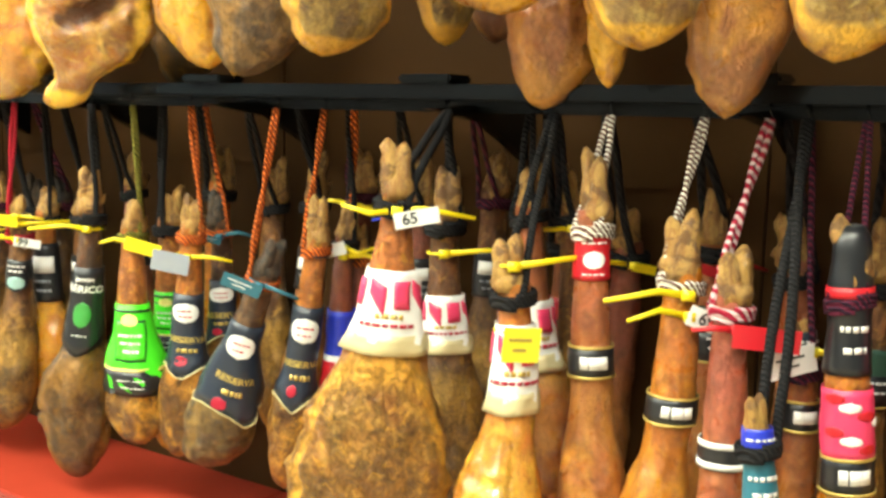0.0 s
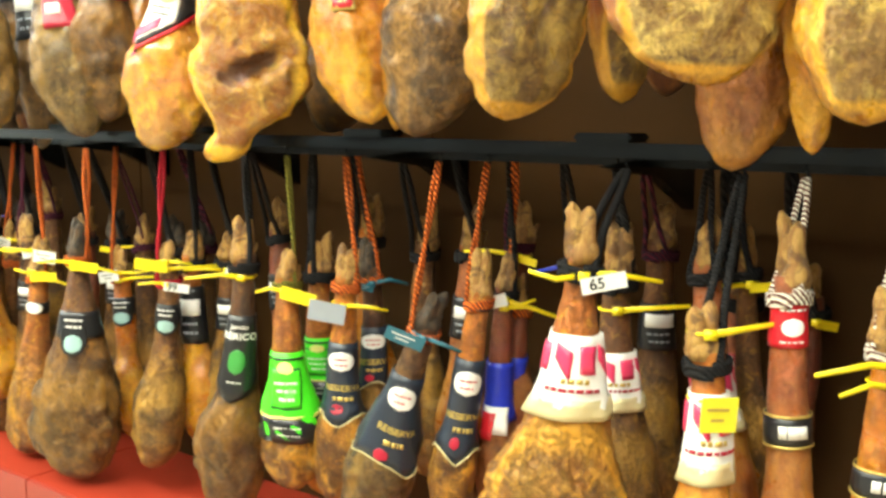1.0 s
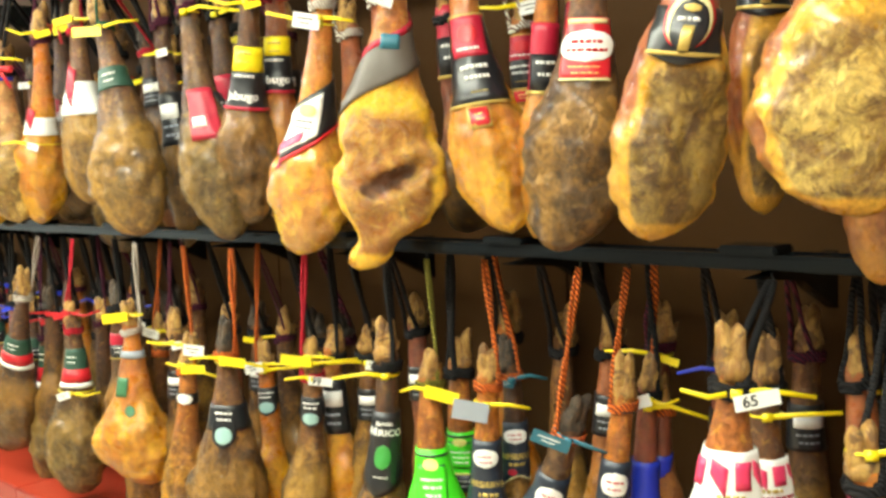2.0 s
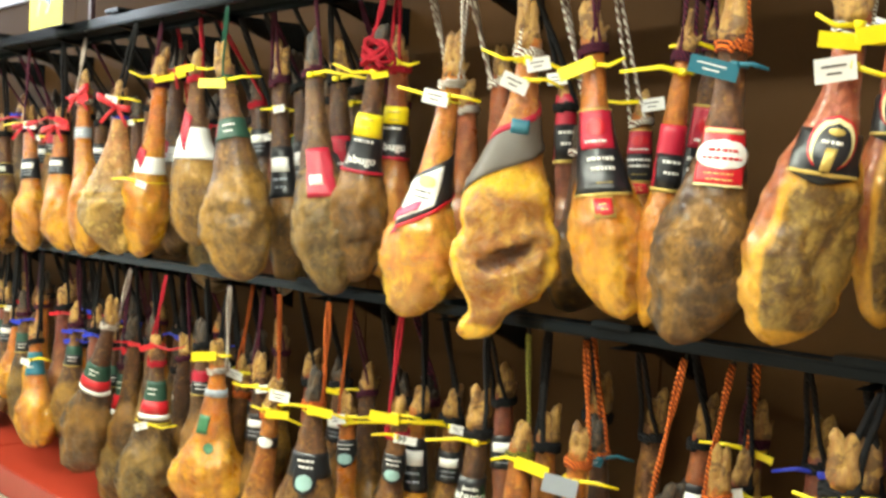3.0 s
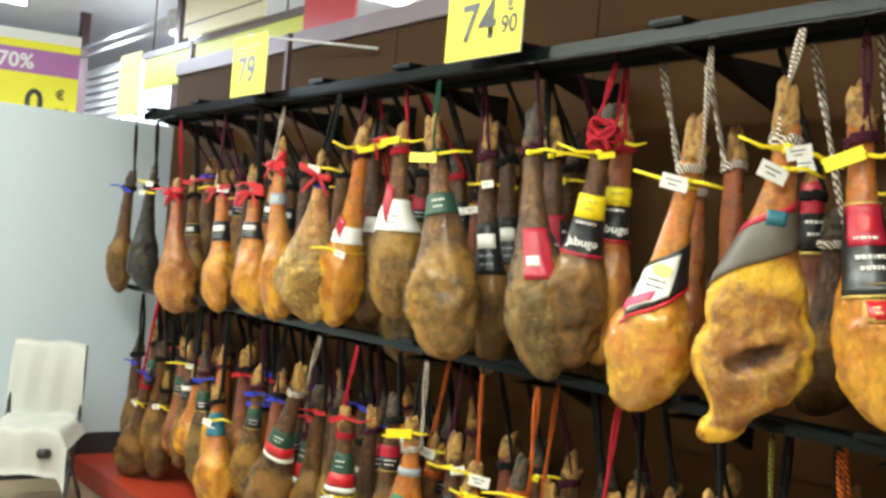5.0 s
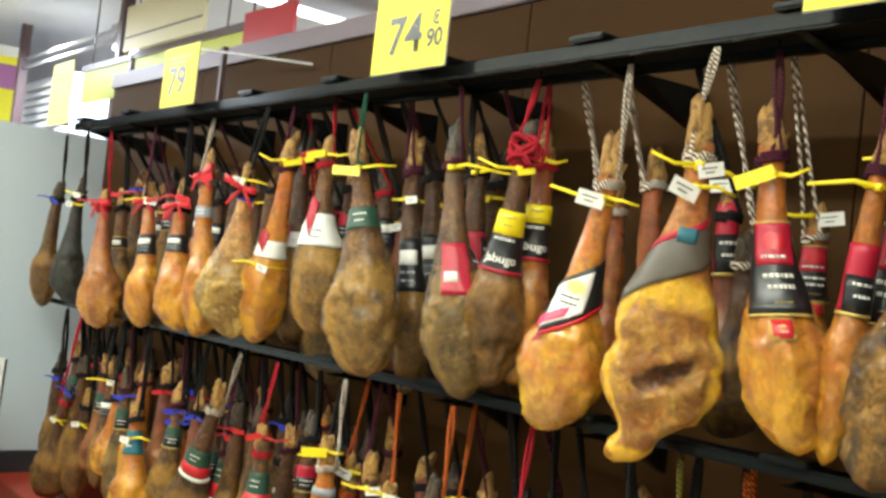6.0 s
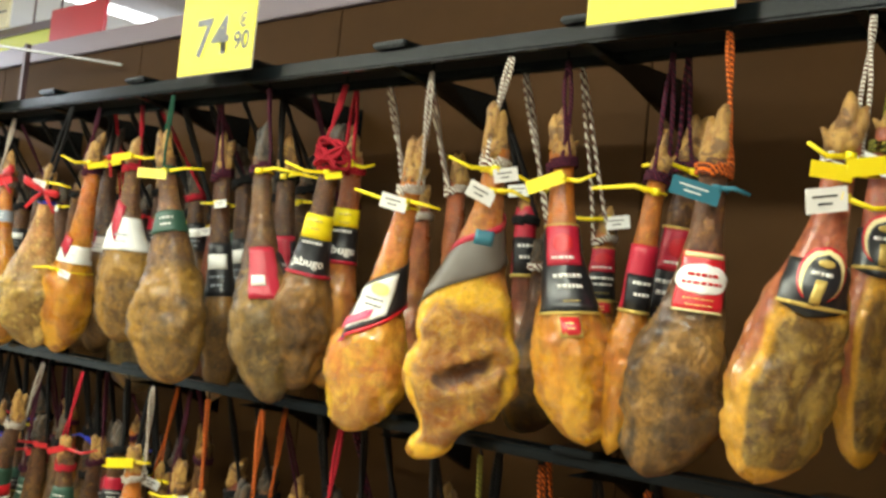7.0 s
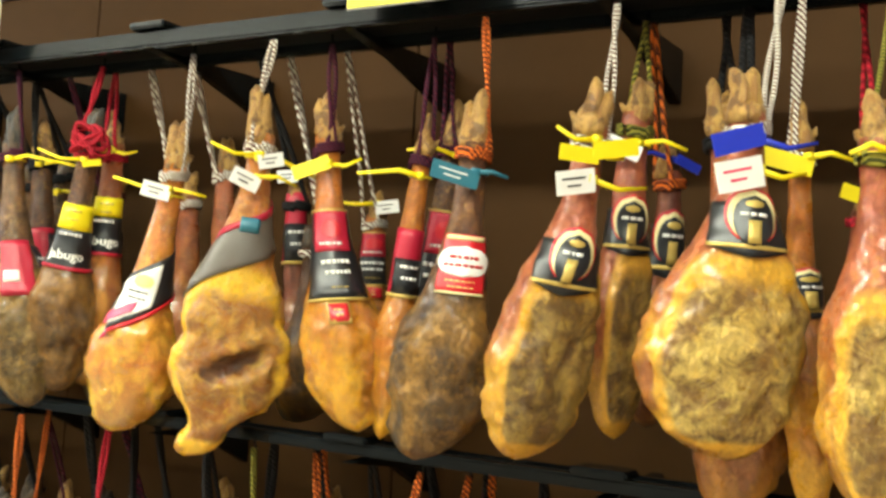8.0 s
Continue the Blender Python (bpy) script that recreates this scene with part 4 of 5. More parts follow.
def tag(h, s, look_of, size):
    """A plastic tie round the shank that carries a small card."""
    rnd = random.Random(h.seed * 31 + int(s * 1000))
    c = radians(front(h))
    card_mat = TAGS[look_of]
    tie_mat = {"blue": BLUE, "red": RED, "redtag": RED, "teal": TEAL, "tealtag": TEAL}.get(look_of, YELLOW)
    at = h.at(s, c, 0.014)
    out = (h.at(s, c, 1.0) - h.at(s, c, 0.0)).normalized()
    out.z = 0
    right = Vector((-out.y, out.x, 0))
    tilt = rnd.uniform(-0.35, 0.35)
    side = rnd.choice((-1, 1))
    bm = bmesh.new()
    ring = [h.at(s, t, 0.0045) for t in (2 * math.pi * q / 18 for q in range(19))]
    tube(bm, ring, 0.0025, 6)
    tail = 0.06 + 0.07 * rnd.random()
    if look_of != "yellowpaper":
        strap(bm, [at - out * 0.008, at + right * tail * 0.5 * side + Vector((0, 0, tilt * 0.03)), at + right * tail * side + Vector((0, 0, -tilt * 0.02))], [0.011, 0.009, 0.006])
        box(bm, at.x - 0.009, at.x + 0.009, at.y - 0.006, at.y + 0.004, at.z - 0.007, at.z + 0.007)
    tie_ob = part("tie", bm, tie_mat, h.ob, "plastic tie")
    bm = bmesh.new()
    w, hh = size / 2, size * (0.36 if look_of in ("yellow", "teal", "tealtag", "white69", "white65", "white99", "bluewhite", "blue", "redtag") else 0.55) / 2
    if look_of == "yellowpaper":
        hh = size * 0.42
    if look_of == "yellowpaper":
        side, tilt = 0, 0.1
    mid = at + right * (-side * w * 0.85) + out * 0.006 + Vector((0, 0, -hh * 0.6))
    up = Vector((0, 0, 1)) * math.cos(tilt) + right * math.sin(tilt)
    rt = right * math.cos(tilt) - Vector((0, 0, 1)) * math.sin(tilt)
    m4 = Matrix((rt, -out, up)).transposed().to_4x4()
    m4.translation = mid
    bmesh.ops.create_cube(bm, size=1, matrix=m4 @ Matrix.Diagonal((2 * w, 0.0016, 2 * hh, 1)))
    card = part("price_tag", bm, card_mat, tie_ob, "small price card", smooth=False)
    text = look_of[5:]
    ink = INK if card_mat in (WHITE, PAPER, YELLOW, GREY) else WHITE
    if text in ("65", "69", "99"):
        bm = text_mesh(text, 0.028)
        bmesh.ops.transform(bm, matrix=m4 @ pose(-0.012, -0.0014, 0, 90), verts=bm.verts)
        part("lettering", bm, INK, tie_ob, smooth=False)
    elif look_of in ("white", "teal", "tealtag", "bluewhite", "pinkwhite", "yellowpaper"):
        bm = bmesh.new()
        for i in range(2):
            bmesh.ops.create_cube(bm, size=1, matrix=m4 @ Matrix.Translation((-0.1 * w, -0.0012, hh * (0.3 - 0.6 * i))) @ Matrix.Diagonal((w * (1.2 - 0.5 * i), 0.0008, hh * 0.16, 1)))
        part("print_bar", bm, BLUE if look_of == "bluewhite" else (PINK if look_of == "pinkwhite" else (GOLDINK if look_of == "yellowpaper" else ink)), tie_ob, smooth=False)


def tie(h, s, side):
    """A plastic tie with a long tail."""
    c = radians(front(h))
    out = (h.at(s, c, 1.0) - h.at(s, c, 0.0)).normalized()
    right = Vector((-out.y, out.x, 0))
    at = h.at(s, c, 0.006)
    bm = bmesh.new()
    tube(bm, [h.at(s, t, 0.0045) for t in (2 * math.pi * q / 18 for q in range(19))], 0.003, 6)
    if side:
        strap(bm, [at, at + right * 0.05 * side + Vector((0, 0, 0.006)), at + right * 0.14 * side + Vector((0, 0, -0.002 + 0.02 * math.sin(h.seed)))], [0.013, 0.010, 0.007])
        box(bm, at.x - 0.01, at.x + 0.01, at.y - 0.008, at.y + 0.004, at.z - 0.008, at.z + 0.008)
    part("tie", bm, YELLOW if side else NAVY, h.ob, "bright plastic tie")


def knot(h):
    """A bunch of looped red cord at the top of the shank."""
    bm = bmesh.new()
    pts = []
    c0 = h.at(0.1, radians(front(h)), 0.012)
    for j in range(90):
        q = j * 0.42
        pts.append(c0 + Vector((0.045 * math.sin(q) + 0.012 * math.sin(q * 0.37), 0.02 * math.cos(q * 0.63), 0.028 * math.cos(q * 1.13) + 0.012 * math.sin(q * 0.29))))
    tube(bm, pts, 0.0065, 6)
    part("knot", bm, MATS["rope_red"], h.ob, "bunched red cord knot")


def bow(h, s, mat):
    """A flat ribbon tied round the shank, with two loops and two loose ends."""
    c = radians(front(h))
    rnd = random.Random(h.seed * 13)
    out = (h.at(s, c, 1.0) - h.at(s, c, 0.0)).normalized()
    out.z = 0
    right = Vector((-out.y, out.x, 0))
    at = h.at(s, c, 0.012)
    bm = bmesh.new()
    tube(bm, [h.at(s, t, 0.005) for t in (2 * math.pi * q / 18 for q in range(19))], 0.005, 6)
    for sgn in (-1, 1):
        w, tilt = rnd.uniform(0.045, 0.08), rnd.uniform(-0.012, 0.02)
        pts = [at + right * sgn * w * (0.5 - 0.5 * math.cos(f)) + out * 0.014 * math.sin(f) + Vector((0, 0, tilt * (1 - math.cos(f)))) for f in (2 * math.pi * q / 12 for q in range(13))]
        strap(bm, pts, [0.014 + 0.012 * math.sin(math.pi * q / 12) for q in range(13)])
        strap(bm, [at, at + right * sgn * 0.025 + out * 0.012 + Vector((0, 0, -0.03)), at + right * sgn * rnd.uniform(0.03, 0.06) + out * 0.01 + Vector((0, 0, -0.07))], [0.012, 0.014, 0.012])
    part("bow", bm, mat, h.ob, "tied ribbon bow")


h = ham(UPPER, 'dark', -6.348, 1.540, 1.879, 0.736, 0.079, 10.6, 30, 0)
tag(h,.16,'blue',.05)
h = ham(UPPER, 'black', -6.015, 1.540, 1.876, 0.674, 0.094, 5.8, 30, 0)
tag(h,.12,'white',.05); tag(h,.2,'white',.05)
h = ham(UPPER, 'orange', -5.684, 1.540, 1.827, 0.718, 0.114, -6.1, 30, 0.2)
bow(h, .13, RED)
tag(h,.1,'redtag',.06)
h = ham(UPPER, 'tan', -5.766, 1.672, 1.846, 0.740, 0.077, -9.2, 30, 0)
band(h,.36,.44,'black'); tag(h,.05,'redtag',.06)
h = ham(UPPER, 'gold', -5.199, 1.562, 1.843, 0.684, 0.081, -8.9, 30, 0)
bow(h, .13, RED)
sleeve(h,.36,.5,'black',1); tag(h,.12,'white',.06)
h = ham(UPPER, 'gold', -4.764, 1.540, 1.824, 0.634, 0.103, -3.3, 30, 0.1)
bow(h, .13, RED)
sleeve(h,.34,.46,'black',1); tag(h,.08,'redtag',.07)
h = ham(UPPER, 'gold', -4.586, 1.562, 1.975, 0.792, 0.093, -5.3, 30, 0.1)
bow(h, .13, RED)
tag(h,.14,'red',.06); sleeve(h,.3,.36,'grey',0)
h = ham(UPPER, 'palegold', -4.015, 1.452, 1.885, 0.660, 0.131, 7.3, 30, 0.1)
bow(h, .13, RED)
tag(h,.08,'white',.05); sleeve(h,.12,.2,'blue',0)
h = ham(UPPER, 'gold', -3.885, 1.540, 2.015, 0.805, 0.101, 6.4, 20, 0)
tag(h,.12,'yellow',.06); sleeve(h,.5,.58,'pinkwhite',0); tag(h,.62,'white',.045)
h = ham(UPPER, 'dark', -3.988, 1.672, 2.064, 0.844, 0.112, -0.4, 30, 0.2)
bow(h, .13, RED)
tag(h,.14,'yellow',.07); sleeve(h,.48,.55,'pinkwhite',0)
h = ham(UPPER, 'tan', -3.672, 1.573, 2.012, 0.727, 0.109, -1.0, 30, 0.1)
tag(h,.1,'yellow',.07); sleeve(h,.4,.56,'pinkwhite',0)
h = ham(UPPER, 'grey', -3.973, 1.771, 1.783, 0.711, 0.101, -12.1, 30, 0)
bow(h, .13, RED)
h = ham(UPPER, 'tan', -3.368, 1.485, 1.992, 0.820, 0.128, -15.1, 30, -0.1, 'rope_green')
tag(h,.17,'yellow',.09); sleeve(h,.33,.42,'darkgreen',0)
h = ham(UPPER, 'dark', -3.678, 1.826, 1.944, 0.712, 0.096, -9.6, 30, 0)
sleeve(h,.3,.45,'black',1)
h = ham(UPPER, 'dark', -3.292, 1.672, 2.025, 0.888, 0.067, -7.2, 30, 0, 'rope_maroon')
sleeve(h,.42,.62,'black',1); tag(h,.27,'white',.045)
h = ham(UPPER, 'dark', -3.358, 1.804, 2.014, 0.844, 0.079, -9.1, 30, 0)
sleeve(h,.4,.6,'black',1)
h = ham(UPPER, 'grey', -2.922, 1.540, 2.002, 0.827, 0.100, -8.9, 35, 0, 'rope_maroon')
tie(h,.17,1); sleeve(h,.45,.64,'red',2)
h = ham(UPPER, 'dark', -2.984, 1.694, 1.999, 0.784, 0.072, -6.6, 30, 0)
tie(h,.16,1); sleeve(h,.4,.6,'red',2)
h = ham(UPPER, 'darkgold', -2.637, 1.584, 1.998, 0.770, 0.099, 8.7, 20, 0.1, 'rope_red')
tag(h,.17,'yellow',.05); jab(h,.33,.42,.56); knot(h)
h = ham(UPPER, 'darkorange', -2.661, 1.672, 2.016, 0.773, 0.084, 2.4, 30, 0, 'rope_red')
tag(h,.14,'yellow',.06); jab(h,.31,.38,.52)
h = ham(UPPER, 'goldshine', -2.272, 1.551, 1.940, 0.800, 0.112, 10.6, 15, -0.05, 'rope_white', -0.2)
tie(h,.22,-1); tag(h,.2,'white',.07); wedge(h)
h = ham(UPPER, 'orange', -2.504, 1.804, 1.867, 0.611, 0.074, -2.6, 30, 0, 'rope_white')
h = ham(UPPER, 'orange', -2.372, 1.826, 1.96, 0.70, 0.064, -3.5, 30, 0, 'rope_white')
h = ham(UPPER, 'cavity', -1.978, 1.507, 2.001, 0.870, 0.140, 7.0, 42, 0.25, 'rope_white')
tie(h,.18,1); tag(h,.17,'white',.06); tag(h,.23,'white',.07); saddle(h)
h = ham(UPPER, 'darkred', -2.118, 1.826, 1.868, 0.622, 0.061, -4.1, 30, 0)
sleeve(h,.1,.4,'redblack',1); tag(h,.02,'white',.06)
h = ham(UPPER, 'dark', -2.038, 1.804, 1.728, 0.520, 0.097, -1.6, 30, 0)
h = ham(UPPER, 'gold', -1.855, 1.584, 1.997, 0.775, 0.098, -7.0, -10, 0.1, 'rope_maroon', 0.45)
tag(h,.21,'yellow',.09); navi(h,.35,.62)
h = ham(UPPER, 'gold', -1.860, 1.826, 1.807, 0.527, 0.058, -2.3, 30, 0)
navi(h,.2,.45); tag(h,.06,'white',.06)
h = ham(UPPER, 'gold', -1.585, 1.606, 1.957, 0.740, 0.054, 6.2, -40, 0, 'rope_maroon')
tie(h,.2,-1); sleeve(h,.36,.56,'redblack',1)
h = ham(UPPER, 'dark', -1.571, 1.716, 2.002, 0.763, 0.080, 6.0, 25, 0, 'rope_maroon')
tag(h,.17,'yellow',.05); navi(h,.34,.62)
h = ham(UPPER, 'umber', -1.394, 1.474, 1.950, 0.740, 0.103, 3.5, 35, -0.1, 'rope_orange', -0.3)
tag(h,.21,'teal',.1); alp(h,.38,.54)
h = ham(UPPER, 'mossy', -1.113, 1.419, 1.950, 0.712, 0.112, 8.8, 62, 0.1, 'rope_white')
tag(h,.15,'yellow',.09); tag(h,.185,'yellow',.08); tag(h,.25,'white',.08); emb(h,.38,.53,.3)
h = ham(UPPER, 'rimmed', -1.107, 1.628, 2.015, 0.736, 0.078, 2.1, 75, 0, 'rope_olive')
tag(h,.2,'bluewhite',.09); emb(h,.34,.48,.2)
h = ham(UPPER, 'darkred', -1.098, 1.804, 1.914, 0.621, 0.062, 1.7, 30, 0, 'rope_orange')
tag(h,.08,'blue',.06); emb(h,.25,.45,0)
h = ham(UPPER, 'pale', -0.818, 1.331, 1.932, 0.631, 0.139, 2.1, 45, 0.0, 'rope_white')
tag(h,.18,'blue',.1); tag(h,.26,'pinkwhite',.09); emb(h,.31,.46,0)
h = ham(UPPER, 'orange', -0.959, 1.661, 1.986, 0.704, 0.063, -3.8, 30, 0, 'rope_black')
h = ham(UPPER, 'orange', -0.878, 1.606, 1.785, 0.622, 0.082, -1.3, 10, 0, 'rope_black')
h = ham(UPPER, 'goldorange', -0.770, 1.518, 1.933, 0.737, 0.047, -2.9, -40, 0, 'rope_white')
tag(h,.16,'yellow',.09); emb(h,.42,.52,0)
h = ham(UPPER, 'pale', -0.618, 1.342, 1.885, 0.640, 0.104, -1.4, 45, 0.1, 'rope_olive')
tag(h,.15,'yellow',.1)
h = ham(UPPER, 'darkred', -0.680, 1.716, 1.800, 0.454, 0.063, 1.2, 30, 0)
tag(h,.05,'yellow',.08)
h = ham(UPPER, 'orange', -0.469, 1.485, 2.065, 0.913, 0.075, 2.1, 10, 0)
h = ham(UPPER, 'pale', -0.284, 1.375, 2.138, 0.913, 0.115, 2.1, 40, 0)
h = ham(UPPER, 'gold', -0.189, 1.485, 2.116, 0.913, 0.098, 2.1, 20, 0)
h = ham(LOWER, 'dark', -6.013, 1.617, 0.780, 0.707, 0.101, 20.5, 30, 0)
tag(h,.05,'blue',.05); tag(h,.3,'white',.04)
h = ham(LOWER, 'dark', -5.961, 1.705, 0.758, 0.618, 0.083, 9.7, 30, 0)
tag(h,.3,'white',.05)
h = ham(LOWER, 'gold', -5.493, 1.661, 0.856, 0.475, 0.091, 5.2, 30, 0)
h = ham(LOWER, 'gold', -5.100, 1.595, 0.836, 0.599, 0.115, -6.4, 30, 0)
sleeve(h,.24,.42,'teal',0); tag(h,.3,'pinkwhite',.05)
h = ham(LOWER, 'dark', -4.233, 1.573, 1.042, 0.882, 0.126, 23.3, 30, 0.1)
tie(h,.14,0); rb(h,.36,.5)
h = ham(LOWER, 'gold', -4.902, 1.727, 0.825, 0.504, 0.099, 5.1, 30, 0)
tag(h,.1,'blue',.06)
h = ham(LOWER, 'grey', -4.340, 1.683, 0.847, 0.751, 0.102, 3.2, 30, 0)
tag(h,.05,'redtag',.06); rb(h,.2,.42)
h = ham(LOWER, 'grey', -3.928, 1.595, 0.935, 0.777, 0.128, 2.4, 30, 0)
tag(h,.07,'redtag',.06); rb(h,.25,.43); tag(h,.46,'white',.05)
h = ham(LOWER, 'dark', -4.078, 1.782, 0.853, 0.637, 0.073, -5.6, 30, 0)
sleeve(h,.3,.42,'black',1)
h = ham(LOWER, 'gold', -3.465, 1.584, 0.956, 0.660, 0.139, 3.1, 30, 0.05)
tag(h,0.065,'yellow',.09); stamp(h)
h = ham(LOWER, 'tangold', -3.148, 1.617, 0.855, 0.724, 0.094, 9.4, 30, 0, 'rope_orange')
tag(h,.03,'white',.07); tag(h,.12,'yellow',.08); tie(h,.15,1); band(h,.26,.31,'oval')
h = ham(LOWER, 'tan', -3.495, 1.727, 0.875, 0.846, 0.098, 13.7, 30, 0, 'rope_orange')
tag(h,.05,'white',.06)
h = ham(LOWER, 'brown', -2.884, 1.584, 0.955, 0.810, 0.137, 2.4, 30, -0.1, 'rope_orange')
tag(h,.16,'yellow',.08); tie(h,.18,1); ovl(h,.34,.5)
h = ham(LOWER, 'gold', -2.939, 1.760, 0.840, 0.604, 0.065, -3.3, 30, 0, 'rope_orange')
tag(h,.12,'white',.06); tie(h,.16,1); ovl(h,.25,.4)
h = ham(LOWER, 'tan', -2.592, 1.683, 0.893, 0.692, 0.079, 6.5, 30, 0, 'rope_red')
tag(h,.07,'yellow',.09); tag(h,.16,'white99',.07); tie(h,.1,1); ovl(h,.25,.38)
h = ham(LOWER, 'gold', -2.603, 1.782, 0.924, 0.672, 0.069, -0.7, 30, 0, 'rope_black')
sleeve(h,.25,.5,'black',1)
h = ham(LOWER, 'darkgold', -2.195, 1.628, 0.996, 0.834, 0.099, 6.2, 20, 0, 'rope_black')
tie(h,.18,-1); iber(h,.3,.52)
h = ham(LOWER, 'tangold', -2.060, 1.650, 0.932, 0.635, 0.083, 1.0, 25, 0, 'rope_olive')
tag(h,0.172,'yellow',.09); green(h,0.418,0.762)
h = ham(LOWER, 'tangold', -2.080, 1.782, 0.945, 0.703, 0.069, 0.2, 30, 0, 'rope_black')
green(h,.38,.6)
h = ham(LOWER, 'tangold', -1.896, 1.694, 0.946, 0.672, 0.066, 4.4, 30, 0, 'rope_orange')
tag(h,.22,'grey',.09); res(h,.36,.62)
h = ham(LOWER, 'dark', -1.936, 1.804, 0.945, 0.658, 0.059, -2.1, 30, 0, 'rope_orange')
tag(h,.17,'teal',.05); res(h,.34,.55)
h = ham(LOWER, 'greytan', -1.584, 1.650, 0.861, 0.611, 0.084, 22.6, 30, 0, 'rope_orange')
tag(h,0.152,'tealtag',.09); res(h,0.329,0.658)
h = ham(LOWER, 'tangold', -1.483, 1.694, 0.954, 0.687, 0.061, 9.3, 30, 0, 'rope_orange')
tie(h,.17,0); res(h,.34,.64)
h = ham(LOWER, 'darkred', -1.485, 1.782, 0.948, 0.619, 0.053, 4.1, 30, 0, 'rope_black')
tag(h,.16,'white99',.08); tie(h,.19,1); sleeve(h,.4,.62,'bluelab',0)
h = ham(LOWER, 'darkred', -1.478, 1.826, 0.894, 0.541, 0.047, 7.5, 30, 0, 'rope_orange')
sleeve(h,.35,.6,'bluelab',0)
h = ham(LOWER, 'bigtan', -1.098, 1.463, 1.114, 0.820, 0.159, 4.5, 37, 0.0, 'rope_black')
tag(h,0.160,'white65',.08); tie(h,0.160,1); elp(h,0.292,0.472)
h = ham(LOWER, 'tan', -1.171, 1.716, 1.042, 0.745, 0.082, -2.0, 30, 0, 'rope_black')
tie(h,0.228,1); elp(h,0.342,0.494)
h = ham(LOWER, 'bright', -0.884, 1.485, 0.949, 0.652, 0.096, -0.9, 37, 0, 'rope_black')
tie(h,0.072,1); elp(h,0.226,0.452); tag(h,0.244,'yellowpaper',.07)
h = ham(LOWER, 'orange', -0.996, 1.738, 1.060, 0.662, 0.067, -4.4, 30, 0, 'rope_black')
elp(h,.4,.6)
h = ham(LOWER, 'tan', -0.955, 1.826, 1.049, 0.646, 0.046, -3.5, 30, 0, 'rope_black')
tag(h,.18,'yellow',.05)
h = ham(LOWER, 'orangetan', -0.770, 1.573, 1.084, 0.787, 0.066, -2.1, 30, 0, 'rope_white')
sleeve(h,0.162,0.259,'redlab',3); band(h,0.404,0.469,'black')
h = ham(LOWER, 'goldtan', -0.603, 1.551, 1.000, 0.703, 0.071, 2.0, 30, 0, 'rope_white')
tag(h,0.217,'white69',.09); tie(h,0.171,-1); band(h,0.411,0.473,'black')
h = ham(LOWER, 'redorange', -0.512, 1.540, 0.968, 0.671, 0.065, -0.3, 30, 0, 'rope_redwhite')
tag(h,0.193,'redtag',.1); band(h,0.459,0.526,'stripe')
h = ham(LOWER, 'orange', -0.435, 1.628, 0.850, 0.553, 0.058, -0.9, 30, 0, 'rope_maroon')
tag(h,0.090,'white',.08); band(h,0.241,0.324,'black'); sleeve(h,0.038,0.121,'navy',0)
h = ham(LOWER, 'orange', -0.427, 1.397, 0.774, 0.479, 0.045, -4.1, 30, 0, 'rope_black')
sleeve(h,0.092,0.183,'bluecap',0); sleeve(h,0.183,0.343,'teal',0)
h = ham(LOWER, 'goldorange', -0.348, 1.551, 1.007, 0.711, 0.067, -3.2, 30, 0, 'rope_maroon')
sleeve(h,0.000,0.159,'blackred',0); sleeve(h,0.159,0.303,'black',0); sleeve(h,0.332,0.476,'pink',0); band(h,0.476,0.548,'black')
h = ham(LOWER, 'gold', -0.250, 1.573, 0.997, 0.700, 0.072, -2.3, 30, 0)
sleeve(h,0.204,0.374,'redblack',1)
# ---- hams further back ----
def back_row(rail_z, x0, x1, step, y, z, deep, seed, kinds=("dark", "dark", "dark", "grey", "brown", "tan", "gold", "darkred")):
    rnd = random.Random(seed)
    x = x0
    while x < x1:
        kind = rnd.choice(kinds)
        h = ham(rail_z, kind, x + rnd.uniform(-0.02, 0.02), y + rnd.uniform(-0.03, 0.03), z + rnd.uniform(-0.05, 0.05), deep + rnd.uniform(-0.03, 0.03), rnd.uniform(0.06, 0.085),
                rnd.uniform(-5, 5), rnd.uniform(0, 60), 0, rnd.choice(("rope_black", "rope_black", "rope_black", "rope_maroon")))
        if rnd.random() < 0.5:
            tag(h, 0.14 + 0.1 * rnd.random(), rnd.choice(("white", "yellow", "redtag", "blue", "white")), 0.05)
        if rnd.random() < 0.5:
            sleeve(h, 0.3, 0.44, rnd.choice(("black", "black", "red", "darkgreen")), 1)
        x += step


back_row(UPPER, -5.9, -2.7, 0.17, 1.84, 1.93, 0.72, 3)
back_row(LOWER, -6.4, -2.2, 0.15, 1.84, 0.98, 0.70, 4)
back_row(LOWER, -6.4, -3.2, 0.19, 1.70, 0.96, 0.66, 6)
back_row(LOWER, -1.95, -0.3, 0.16, 1.86, 1.03, 0.72, 5, ("tan", "orange", "darkred", "tan", "gold"))
# ---- price signs on the upper rail ----


